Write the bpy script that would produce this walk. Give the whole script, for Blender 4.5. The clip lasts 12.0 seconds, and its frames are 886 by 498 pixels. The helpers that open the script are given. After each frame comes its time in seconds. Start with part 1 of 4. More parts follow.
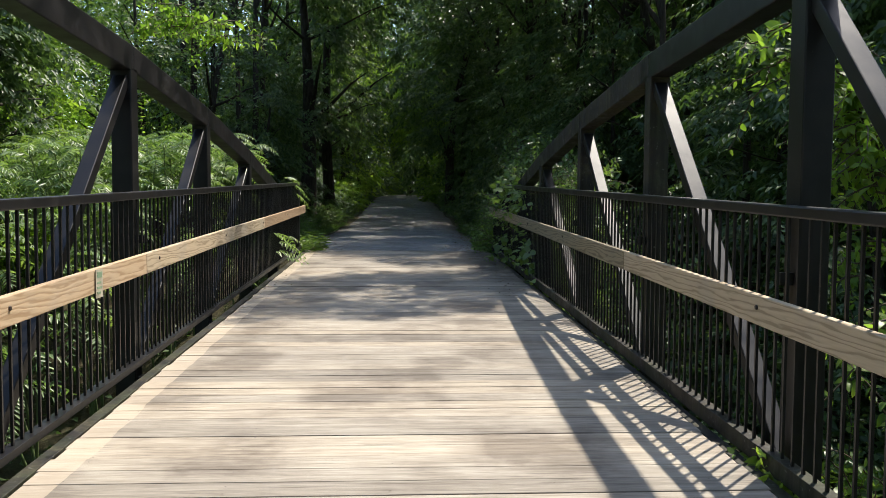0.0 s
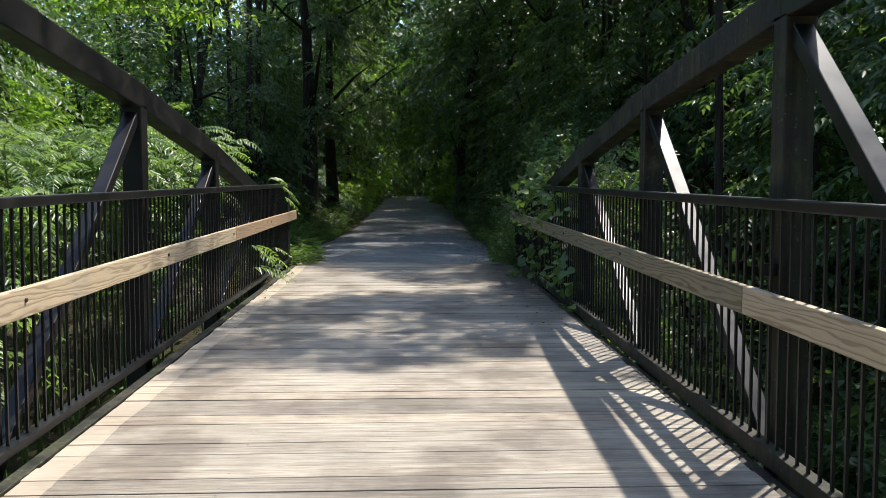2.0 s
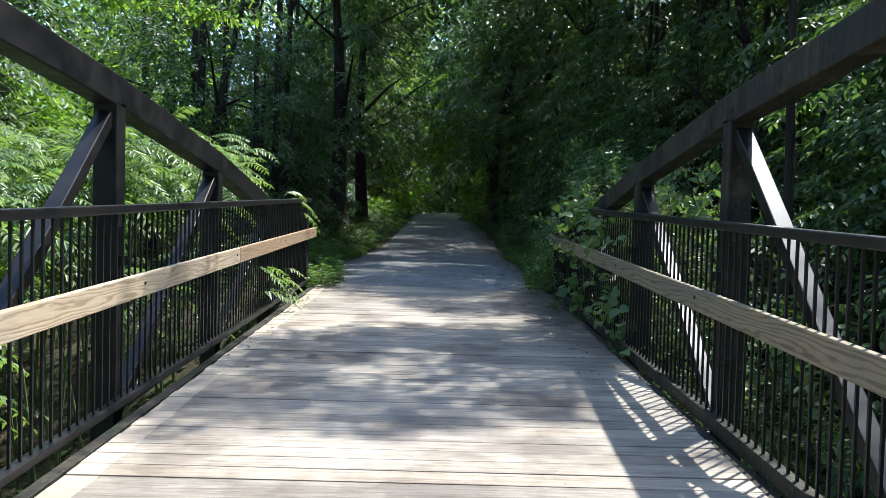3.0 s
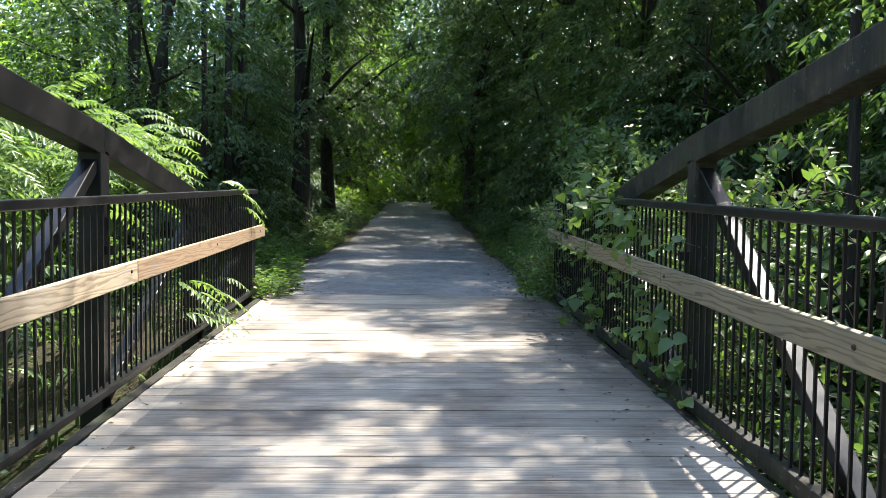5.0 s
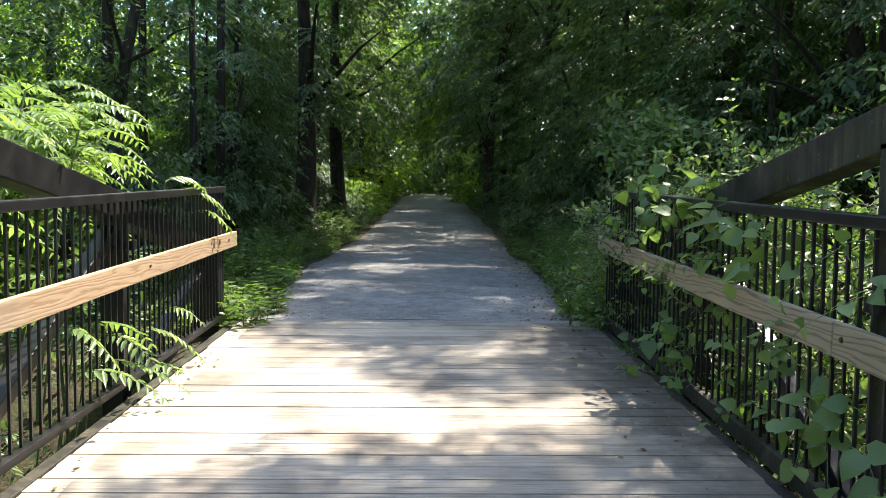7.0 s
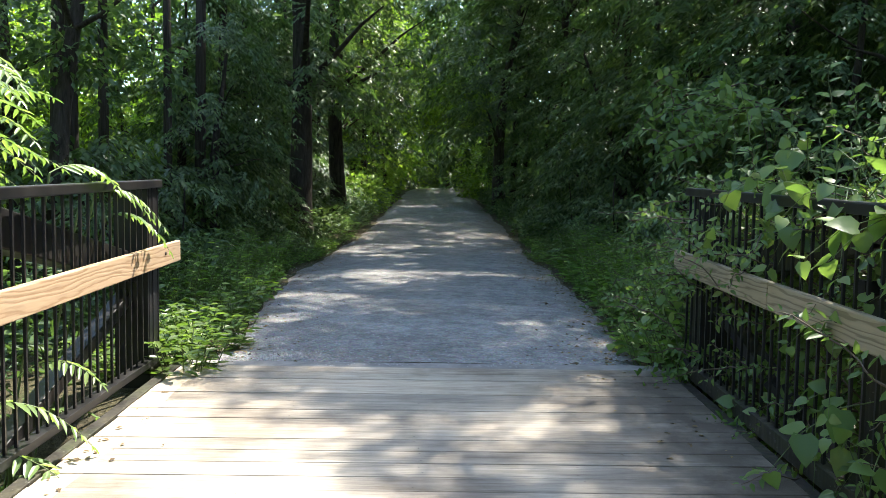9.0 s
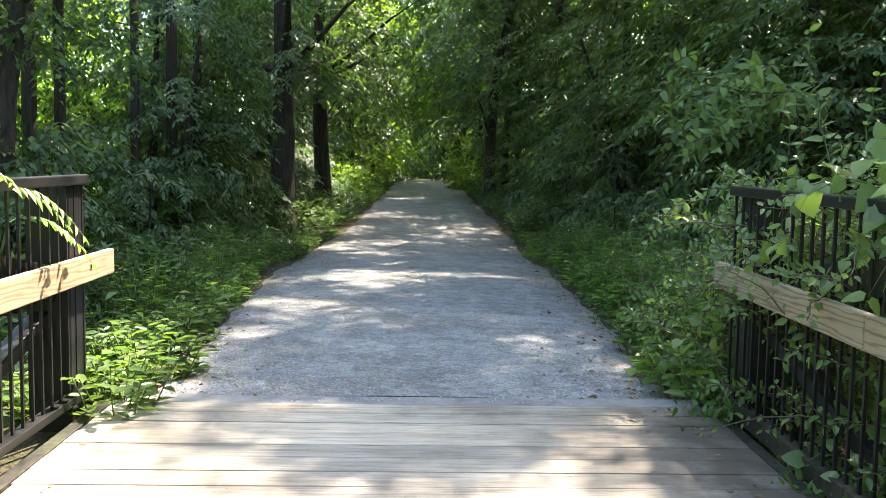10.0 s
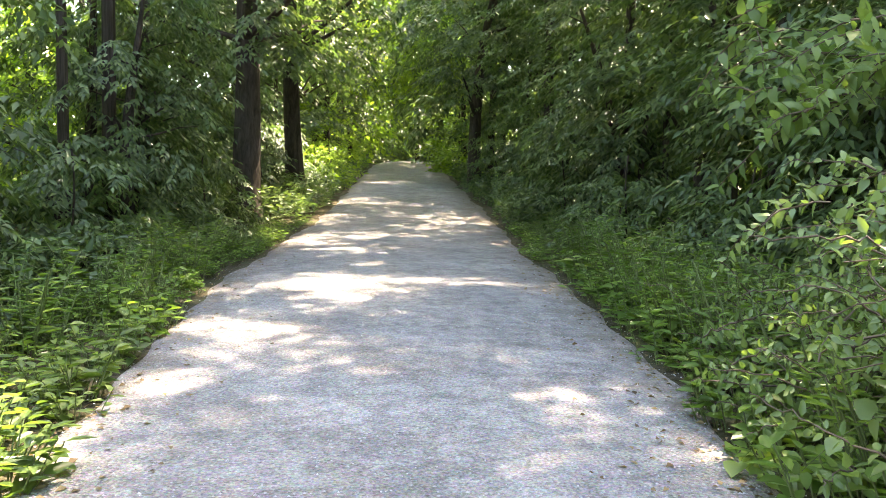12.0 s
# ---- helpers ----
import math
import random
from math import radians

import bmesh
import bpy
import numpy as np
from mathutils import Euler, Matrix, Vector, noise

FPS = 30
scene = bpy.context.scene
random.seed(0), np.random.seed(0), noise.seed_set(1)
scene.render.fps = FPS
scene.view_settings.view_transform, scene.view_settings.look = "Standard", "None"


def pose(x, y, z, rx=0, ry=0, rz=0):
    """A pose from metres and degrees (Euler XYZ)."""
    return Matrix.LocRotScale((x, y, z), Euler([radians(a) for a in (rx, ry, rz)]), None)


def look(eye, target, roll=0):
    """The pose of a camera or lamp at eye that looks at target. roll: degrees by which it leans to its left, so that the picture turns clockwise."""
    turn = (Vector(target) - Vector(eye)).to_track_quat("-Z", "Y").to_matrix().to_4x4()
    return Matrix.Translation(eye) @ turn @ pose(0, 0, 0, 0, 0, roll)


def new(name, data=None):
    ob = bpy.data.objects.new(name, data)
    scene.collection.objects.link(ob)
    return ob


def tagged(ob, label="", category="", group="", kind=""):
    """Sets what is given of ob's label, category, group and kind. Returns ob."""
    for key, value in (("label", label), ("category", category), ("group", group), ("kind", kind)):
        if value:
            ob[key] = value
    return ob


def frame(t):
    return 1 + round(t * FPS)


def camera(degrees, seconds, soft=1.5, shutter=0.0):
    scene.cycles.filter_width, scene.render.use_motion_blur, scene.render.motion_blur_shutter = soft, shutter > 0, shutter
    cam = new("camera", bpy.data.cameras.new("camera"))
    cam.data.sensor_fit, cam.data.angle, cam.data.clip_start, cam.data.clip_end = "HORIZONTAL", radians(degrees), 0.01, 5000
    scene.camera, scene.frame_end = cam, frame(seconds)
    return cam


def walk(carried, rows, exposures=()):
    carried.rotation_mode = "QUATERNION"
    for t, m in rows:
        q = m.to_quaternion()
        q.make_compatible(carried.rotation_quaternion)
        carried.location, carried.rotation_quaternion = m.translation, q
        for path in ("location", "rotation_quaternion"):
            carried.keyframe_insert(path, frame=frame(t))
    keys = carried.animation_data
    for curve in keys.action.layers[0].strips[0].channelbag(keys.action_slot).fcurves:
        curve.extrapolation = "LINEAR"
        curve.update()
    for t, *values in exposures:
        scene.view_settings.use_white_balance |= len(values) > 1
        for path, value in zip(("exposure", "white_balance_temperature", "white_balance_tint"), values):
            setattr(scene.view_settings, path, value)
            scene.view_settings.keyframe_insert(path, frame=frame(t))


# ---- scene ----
cam = camera(57.0, 12.0, 0.85)
METRES, EYE, TILT, LEAN, TURN = 13.0, 1.0, 0.0, 0.0, -3.1
ROWS = [
    (0.0, 0.0023, 0.0, 0.0, 0.02, -3.33, -0.33),
    (0.5, 0.0012, 0.0411, 0.0001, 0.97, -3.83, 0.17),
    (1.0, -0.0034, 0.085, -0.0002, -0.19, -4.87, 0.27),
    (1.5, -0.0009, 0.1267, 0.0006, -0.58, -4.52, 0.39),
    (2.0, -0.0021, 0.1685, 0.0031, 0.69, -3.25, -0.04),
    (2.5, -0.0028, 0.2147, 0.005, 1.85, -3.01, -0.28),
    (3.0, -0.0053, 0.2573, 0.0078, 2.88, -2.15, -1.55),
    (5.0, -0.0182, 0.4246, 0.0119, 0.88, -2.93, -0.71),
    (5.5, -0.0198, 0.4671, 0.0127, 1.99, -3.19, -0.89),
    (6.0, -0.0197, 0.5106, 0.0146, 2.16, -3.3, -0.34),
    (6.5, -0.0202, 0.5526, 0.017, 2.87, -3.27, -0.75),
    (7.0, -0.0229, 0.5951, 0.0197, 2.11, -3.57, -0.52),
    (9.0, -0.0366, 0.7603, 0.0226, 2.44, -4.02, -0.86),
    (9.5, -0.0388, 0.7997, 0.024, 1.13, -4.38, -0.59),
    (10.0, -0.0411, 0.8403, 0.0259, 1.68, -4.66, -0.99),
    (10.5, -0.0456, 0.8797, 0.0286, 1.19, -4.96, -0.76),
    (11.0, -0.0464, 0.9198, 0.0292, 2.5, -5.44, -0.62),
    (11.5, -0.0532, 0.9595, 0.0303, 1.56, -5.94, -0.9),
    (12.0, -0.054, 0.9962, 0.0299, 0.2, -5.9, -1.41),
]
walk(cam, [(t, pose(0, 0, EYE, TILT, LEAN, TURN) @ pose(METRES * x, METRES * y, METRES * z, 90 + pitch, roll, yaw)) for t, x, y, z, yaw, pitch, roll in ROWS],
     [(0.0, 0.95, 6500, 10), (2.0, 1.05, 6250, 10), (3.0, 1.45, 5750, 9), (5.0, 2.08, 6250, 11), (7.0, 2.2, 6550, 11), (9.0, 2.4, 6450, 9), (9.5, 2.8, 6700, 10), (10.0, 3.12, 7000, 11), (10.5, 3.28, 7200, 13), (11.0, 3.74, 7500, 16), (12.0, 3.98, 8300, 19)])

# ---- world and light ----
SUN_TO = Vector((0.385, 0.405, 1.0)).normalized()
world = bpy.data.worlds.new("sky")
scene.world = world
world.use_nodes = True
wn = world.node_tree.nodes
sky = wn.new("ShaderNodeTexSky")
sky.sky_type = 'NISHITA'
sky.sun_disc = False
sky.sun_elevation = math.asin(SUN_TO.z)
sky.sun_rotation = math.atan2(SUN_TO.x, SUN_TO.y)
world.node_tree.links.new(sky.outputs["Color"], wn["Background"].inputs["Color"])
wn["Background"].inputs["Strength"].default_value = 0.15
sun = new("sun", bpy.data.lights.new("sun", 'SUN'))
sun.data.energy = 3.6
sun.data.angle = radians(0.8)
sun.data.color = (1.0, 0.93, 0.82)
sun.matrix_world = look(SUN_TO * 60, (0, 0, 0))


# ---- materials ----
def material(name, rough=0.6, metal=0.0, spec=0.5):
    m = bpy.data.materials.new(name)
    m.use_nodes = True
    b = m.node_tree.nodes["Principled BSDF"]
    b.inputs["Roughness"].default_value = rough
    b.inputs["Metallic"].default_value = metal
    b.inputs["Specular IOR Level"].default_value = spec
    return m, m.node_tree.nodes, m.node_tree.links, b


def coords(nodes, links, scale=(1, 1, 1), kind="Object", random_shift=0.0):
    tc = nodes.new("ShaderNodeTexCoord")
    mp = nodes.new("ShaderNodeMapping")
    mp.inputs["Scale"].default_value = scale
    links.new(tc.outputs[kind], mp.inputs["Vector"])
    if random_shift:
        oi = nodes.new("ShaderNodeObjectInfo")
        mul = nodes.new("ShaderNodeMath")
        mul.operation = 'MULTIPLY'
        mul.inputs[1].default_value = random_shift
        links.new(oi.outputs["Random"], mul.inputs[0])
        cb = nodes.new("ShaderNodeCombineXYZ")
        for i in range(3):
            links.new(mul.outputs[0], cb.inputs[i])
        links.new(cb.outputs[0], mp.inputs["Location"])
    return mp.outputs["Vector"]


def noise_tex(nodes, links, vec, scale, detail=4.0, rough=0.55, dist=0.0):
    n = nodes.new("ShaderNodeTexNoise")
    n.inputs["Scale"].default_value = scale
    n.inputs["Detail"].default_value = detail
    n.inputs["Roughness"].default_value = rough
    n.inputs["Distortion"].default_value = dist
    links.new(vec, n.inputs["Vector"])
    return n.outputs["Fac"]


def ramp(nodes, links, fac, stops):
    r = nodes.new("ShaderNodeValToRGB")
    el = r.color_ramp.elements
    while len(el) < len(stops):
        el.new(0.5)
    for e, (p, c) in zip(el, stops):
        e.position, e.color = p, (*c, 1)
    links.new(fac, r.inputs["Fac"])
    return r.outputs["Color"]


def mix(nodes, links, fac, a, b, mode='MIX'):
    m = nodes.new("ShaderNodeMix")
    m.data_type, m.blend_type = 'RGBA', mode
    for sock, v in ((m.inputs["Factor"], fac), (m.inputs["A"], a), (m.inputs["B"], b)):
        if isinstance(v, bpy.types.NodeSocket):
            links.new(v, sock)
        elif isinstance(v, (int, float)):
            sock.default_value = v
        else:
            sock.default_value = (*v, 1)
    return m.outputs["Result"]


def maths(nodes, links, op, a, b=0.0, clamp=False):
    m = nodes.new("ShaderNodeMath")
    m.operation, m.use_clamp = op, clamp
    for sock, v in zip(m.inputs, (a, b)):
        if isinstance(v, bpy.types.NodeSocket):
            links.new(v, sock)
        else:
            sock.default_value = v
    return m.outputs[0]


def bump(nodes, links, bsdf, height, strength, dist=0.01):
    b = nodes.new("ShaderNodeBump")
    b.inputs["Strength"].default_value = strength
    b.inputs["Distance"].default_value = dist
    links.new(height, b.inputs["Height"])
    links.new(b.outputs["Normal"], bsdf.inputs["Normal"])


def deck_wood():
    m, n, l, b = material("weathered_deck_wood", 0.75, 0, 0.35)
    v = coords(n, l, (0.55, 9, 9), random_shift=37.0)
    grain = noise_tex(n, l, v, 3.2, 7, 0.65, 0.6)
    fine = noise_tex(n, l, coords(n, l, (2, 60, 60), random_shift=11.0), 3.0, 3, 0.6)
    base = ramp(n, l, grain, [(0.3, (0.17, 0.148, 0.12)), (0.5, (0.35, 0.32, 0.27)), (0.7, (0.51, 0.475, 0.415))])
    base = mix(n, l, 0.35, base, ramp(n, l, fine, [(0.35, (0.25, 0.2, 0.15)), (0.65, (0.6, 0.52, 0.43))]))
    oi = n.new("ShaderNodeObjectInfo")
    tone = ramp(n, l, oi.outputs["Random"], [(0.0, (0.70, 0.70, 0.69)), (0.5, (0.94, 0.94, 0.92)), (1.0, (1.10, 1.06, 0.98))])
    base = mix(n, l, 1.0, base, tone, 'MULTIPLY')
    # grey traffic grime in the middle, cleaner yellow wood along one edge
    world_v = n.new("ShaderNodeNewGeometry").outputs["Position"]
    blot = noise_tex(n, l, world_v, 1.3, 5, 0.6)
    grime = ramp(n, l, blot, [(0.38, (1.08, 1.07, 1.05)), (0.5, (0.92, 0.90, 0.88)), (0.62, (0.58, 0.55, 0.53))])
    base = mix(n, l, 1.0, base, grime, 'MULTIPLY')
    crack = noise_tex(n, l, coords(n, l, (0.9, 55, 20), random_shift=91.0), 2.0, 3, 0.6)
    base = mix(n, l, ramp(n, l, crack, [(0.60, (0, 0, 0)), (0.68, (0.75, 0.75, 0.75))]), base, (0.09, 0.075, 0.06))
    sep = n.new("ShaderNodeSeparateXYZ")
    l.new(world_v, sep.inputs[0])
    # darker brown along the overgrown side, growing towards the bridge end
    brown_side = maths(n, l, 'MULTIPLY', maths(n, l, 'SUBTRACT', sep.outputs["X"], 0.5, True), maths(n, l, 'MULTIPLY', maths(n, l, 'SUBTRACT', sep.outputs["Y"], 9.5), 0.35, True))
    brown_side = maths(n, l, 'MULTIPLY', brown_side, maths(n, l, 'MULTIPLY', noise_tex(n, l, world_v, 5.0, 5, 0.65), 1.9), True)
    base = mix(n, l, brown_side, base, (0.085, 0.07, 0.052))
    wob = maths(n, l, 'MULTIPLY', maths(n, l, 'SUBTRACT', blot, 0.5), 0.1)
    edge = maths(n, l, 'LESS_THAN', maths(n, l, 'ADD', sep.outputs["X"], wob), -1.51)
    base = mix(n, l, maths(n, l, 'MULTIPLY', edge, 0.42), base, (0.60, 0.49, 0.36))
    l.new(base, b.inputs["Base Color"])
    bump(n, l, b, maths(n, l, 'ADD', grain, maths(n, l, 'MULTIPLY', fine, 0.5)), 0.35, 0.006)
    return m


def rail_wood(name, dark, light, knot):
    m, n, l, b = material(name, 0.7, 0, 0.35)
    v = coords(n, l, (7, 0.75, 7), random_shift=53.0)
    wv = n.new("ShaderNodeTexWave")
    wv.wave_type, wv.bands_direction = 'BANDS', 'Z'
    wv.inputs["Scale"].default_value = 1.5
    wv.inputs["Distortion"].default_value = 16.0
    wv.inputs["Detail"].default_value = 3.0
    wv.inputs["Detail Scale"].default_value = 1.1
    l.new(v, wv.inputs["Vector"])
    col = ramp(n, l, wv.outputs["Fac"], [(0.05, dark), (0.3, light), (1.0, [c * 1.12 for c in light])])
    g = noise_tex(n, l, coords(n, l, (40, 1.5, 40)), 3, 4)
    col = mix(n, l, 0.3, col, ramp(n, l, g, [(0.3, dark), (0.7, light)]))
    stain = noise_tex(n, l, coords(n, l), 2.1, 4)
    col = mix(n, l, ramp(n, l, stain, [(0.5, (0, 0, 0)), (0.7, (0.5, 0.5, 0.5))]), col, knot)
    l.new(col, b.inputs["Base Color"])
    bump(n, l, b, wv.outputs["Fac"], 0.15, 0.004)
    return m


def steel_paint():
    m, n, l, b = material("dark_bronze_paint", 0.42, 0.0, 0.36)
    v = coords(n, l)
    a = noise_tex(n, l, v, 5, 5)
    c = ramp(n, l, a, [(0.35, (0.009, 0.009, 0.0098)), (0.7, (0.021, 0.019, 0.0185))])
    d = noise_tex(n, l, v, 60, 4)
    c = mix(n, l, ramp(n, l, d, [(0.66, (0, 0, 0)), (0.78, (0.4, 0.4, 0.4))]), c, (0.06, 0.055, 0.045))
    l.new(c, b.inputs["Base Color"])
    l.new(ramp(n, l, a, [(0.3, (0.30, 0.30, 0.30)), (0.7, (0.48, 0.48, 0.48))]), b.inputs["Roughness"])
    bump(n, l, b, d, 0.08, 0.003)
    return m


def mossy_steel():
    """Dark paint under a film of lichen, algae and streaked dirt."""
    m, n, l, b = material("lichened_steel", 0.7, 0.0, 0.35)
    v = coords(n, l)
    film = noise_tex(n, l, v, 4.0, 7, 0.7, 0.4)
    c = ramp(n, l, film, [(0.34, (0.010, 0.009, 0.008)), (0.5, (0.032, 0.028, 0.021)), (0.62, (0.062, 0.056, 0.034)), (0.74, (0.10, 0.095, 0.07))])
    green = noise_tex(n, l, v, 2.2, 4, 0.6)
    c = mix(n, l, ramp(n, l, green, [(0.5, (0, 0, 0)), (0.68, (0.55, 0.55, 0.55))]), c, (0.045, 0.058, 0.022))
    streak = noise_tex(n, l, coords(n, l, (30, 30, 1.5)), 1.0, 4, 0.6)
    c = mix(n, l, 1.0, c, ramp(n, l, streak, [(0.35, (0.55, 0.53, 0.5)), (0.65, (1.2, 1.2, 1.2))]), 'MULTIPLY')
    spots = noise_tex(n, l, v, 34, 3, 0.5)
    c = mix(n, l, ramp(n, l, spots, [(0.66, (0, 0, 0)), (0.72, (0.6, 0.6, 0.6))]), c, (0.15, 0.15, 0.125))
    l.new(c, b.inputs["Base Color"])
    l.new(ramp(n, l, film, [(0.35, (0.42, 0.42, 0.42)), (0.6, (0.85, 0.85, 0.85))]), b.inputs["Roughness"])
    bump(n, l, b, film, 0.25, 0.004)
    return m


def leaf_mat(name, dark, mid, light, trans=0.45, gloss=0.38):
    m, n, l, b = material(name, gloss, 0, 0.42)
    geo = n.new("ShaderNodeNewGeometry")
    col = ramp(n, l, geo.outputs["Random Per Island"], [(0.0, dark), (0.55, mid), (1.0, light)])
    patch = noise_tex(n, l, geo.outputs["Position"], 0.7, 3)
    col = mix(n, l, 1.0, col, ramp(n, l, patch, [(0.3, (0.72, 0.8, 0.75)), (0.7, (1.15, 1.1, 0.95))]), 'MULTIPLY')
    l.new(col, b.inputs["Base Color"])
    tr = n.new("ShaderNodeBsdfTranslucent")
    l.new(mix(n, l, 1.0, col, (1.6, 1.75, 0.75), 'MULTIPLY'), tr.inputs["Color"])
    ms = n.new("ShaderNodeMixShader")
    ms.inputs["Fac"].default_value = trans
    l.new(b.outputs[0], ms.inputs[1])
    l.new(tr.outputs[0], ms.inputs[2])
    l.new(ms.outputs[0], n["Material Output"].inputs["Surface"])
    return m


def bark_mat():
    m, n, l, b = material("bark", 0.9, 0, 0.2)
    v = coords(n, l, (7, 7, 1.2))
    a = noise_tex(n, l, v, 3, 6, 0.65, 0.5)
    l.new(ramp(n, l, a, [(0.3, (0.018, 0.014, 0.011)), (0.7, (0.075, 0.062, 0.05))]), b.inputs["Base Color"])
    bump(n, l, b, a, 0.8, 0.03)
    return m


def gravel_mat():
    m, n, l, b = material("grey_stone_dust", 0.95, 0, 0.2)
    p = n.new("ShaderNodeNewGeometry").outputs["Position"]
    big = noise_tex(n, l, p, 0.9, 5)
    fine = noise_tex(n, l, p, 55, 5, 0.75)
    vor = n.new("ShaderNodeTexVoronoi")
    vor.inputs["Scale"].default_value = 75
    l.new(p, vor.inputs["Vector"])
    c = ramp(n, l, fine, [(0.3, (0.12, 0.12, 0.12)), (0.5, (0.245, 0.245, 0.243)), (0.72, (0.40, 0.395, 0.385))])
    c = mix(n, l, 0.45, c, vor.outputs["Color"], 'SOFT_LIGHT')
    c = mix(n, l, 1.0, c, ramp(n, l, big, [(0.35, (0.8, 0.79, 0.78)), (0.65, (1.08, 1.08, 1.08))]), 'MULTIPLY')
    mott = noise_tex(n, l, p, 5.5, 6, 0.7, 0.8)
    c = mix(n, l, 1.0, c, ramp(n, l, mott, [(0.36, (0.72, 0.695, 0.64)), (0.5, (0.97, 0.935, 0.865)), (0.64, (1.24, 1.19, 1.09))]), 'MULTIPLY')
    speck = noise_tex(n, l, p, 30, 3, 0.5)
    c = mix(n, l, ramp(n, l, speck, [(0.68, (0, 0, 0)), (0.74, (0.7, 0.7, 0.7))]), c, (0.07, 0.06, 0.045))
    hue = n.new("ShaderNodeHueSaturation")
    hue.inputs["Saturation"].default_value = 0.6
    l.new(c, hue.inputs["Color"])
    # brown soil and leaf litter towards both edges
    sep = n.new("ShaderNodeSeparateXYZ")
    l.new(p, sep.inputs[0])
    off = maths(n, l, 'ABSOLUTE', maths(n, l, 'ADD', sep.outputs["X"], 0.05))
    off = maths(n, l, 'ADD', off, maths(n, l, 'MULTIPLY', maths(n, l, 'SUBTRACT', noise_tex(n, l, p, 3.0, 5), 0.5), 1.6))
    f = ramp(n, l, maths(n, l, 'MULTIPLY', off, 0.4), [(0.56, (0, 0, 0)), (0.86, (0.75, 0.75, 0.75))])
    l.new(mix(n, l, f, hue.outputs["Color"], (0.13, 0.11, 0.085)), b.inputs["Base Color"])
    bump(n, l, b, maths(n, l, 'ADD', fine, vor.outputs["Distance"]), 0.7, 0.012)
    return m


def soil_mat():
    m, n, l, b = material("forest_soil", 0.95, 0, 0.15)
    p = n.new("ShaderNodeNewGeometry").outputs["Position"]
    a = noise_tex(n, l, p, 2.2, 7, 0.7)
    f = noise_tex(n, l, p, 28, 4, 0.7)
    c = ramp(n, l, a, [(0.35, (0.035, 0.03, 0.02)), (0.5, (0.06, 0.055, 0.03)), (0.65, (0.045, 0.075, 0.025))])
    c = mix(n, l, 0.4, c, ramp(n, l, f, [(0.4, (0.02, 0.02, 0.012)), (0.7, (0.15, 0.12, 0.07))]))
    l.new(c, b.inputs["Base Color"])
    bump(n, l, b, f, 0.8, 0.03)
    return m


def plain(name, col, rough=0.6, metal=0.0, vary=0.2, scale=12):
    m, n, l, b = material(name, rough, metal)
    a = noise_tex(n, l, coords(n, l), scale, 5)
    l.new(ramp(n, l, a, [(0.3, [c * (1 - vary) for c in col]), (0.7, [c * (1 + vary) for c in col])]), b.inputs["Base Color"])
    return m


DECK = deck_wood()
RUB_NEW = rail_wood("yellow_pine", (0.36, 0.235, 0.13), (0.54, 0.40, 0.255), (0.40, 0.33, 0.25))
RUB_TAN = rail_wood("tan_pine", (0.25, 0.155, 0.085), (0.37, 0.265, 0.168), (0.28, 0.225, 0.165))
RUB_OLD = rail_wood("weathered_pine", (0.15, 0.12, 0.072), (0.31, 0.255, 0.165), (0.19, 0.18, 0.135))
RUB_MID = rail_wood("greyed_pine", (0.30, 0.225, 0.14), (0.54, 0.43, 0.29), (0.36, 0.32, 0.26))
STEEL = steel_paint()
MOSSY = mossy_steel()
BARK = bark_mat()
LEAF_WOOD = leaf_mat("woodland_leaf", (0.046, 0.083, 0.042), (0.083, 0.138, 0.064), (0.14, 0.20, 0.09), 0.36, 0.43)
# lime-green leaf, brightened further: sunlight on open growth is put into the colour
LEAF_BRIGHT = leaf_mat("sunlit_leaf", (0.11, 0.19, 0.04), (0.18, 0.275, 0.058), (0.26, 0.36, 0.08), 0.54)
LEAF_SUMAC = leaf_mat("sumac_leaf", (0.10, 0.165, 0.068), (0.165, 0.24, 0.10), (0.23, 0.31, 0.135), 0.40, 0.34)
LEAF_VINE = leaf_mat("vine_leaf", (0.078, 0.135, 0.048), (0.125, 0.195, 0.068), (0.185, 0.26, 0.095), 0.42, 0.38)
LEAF_WEED = leaf_mat("weed_leaf", (0.06, 0.12, 0.03), (0.10, 0.18, 0.045), (0.16, 0.25, 0.06), 0.45)
LEAF_LUSH = leaf_mat("lush_leaf", (0.06, 0.108, 0.032), (0.094, 0.15, 0.044), (0.14, 0.20, 0.058), 0.42)
STEM = plain("green_stem", (0.10, 0.14, 0.045), 0.6)
TWIG = plain("brown_twig", (0.10, 0.075, 0.05), 0.85)
GRAVEL = gravel_mat()
SOIL = soil_mat()
STONE = plain("pebble", (0.30, 0.30, 0.30), 0.9, 0, 0.5, 40)
NAIL = plain("rusty_nail", (0.06, 0.045, 0.035), 0.6, 0.6)
LITTER = leaf_mat("dead_leaf", (0.07, 0.045, 0.025), (0.16, 0.11, 0.06), (0.25, 0.18, 0.10), 0.15, 0.8)
CONCRETE = plain("concrete", (0.21, 0.20, 0.185), 0.95, 0, 0.25, 9)


# ---- mesh helpers ----
def part(name, bm, mat, parent=None, label=""):
    me = bpy.data.meshes.new(name)
    bm.to_mesh(me)
    bm.free()
    me.materials.append(mat)
    ob = new(name, me)
    if parent:
        ob.parent = parent
    if label:
        ob["label"] = label
    return ob


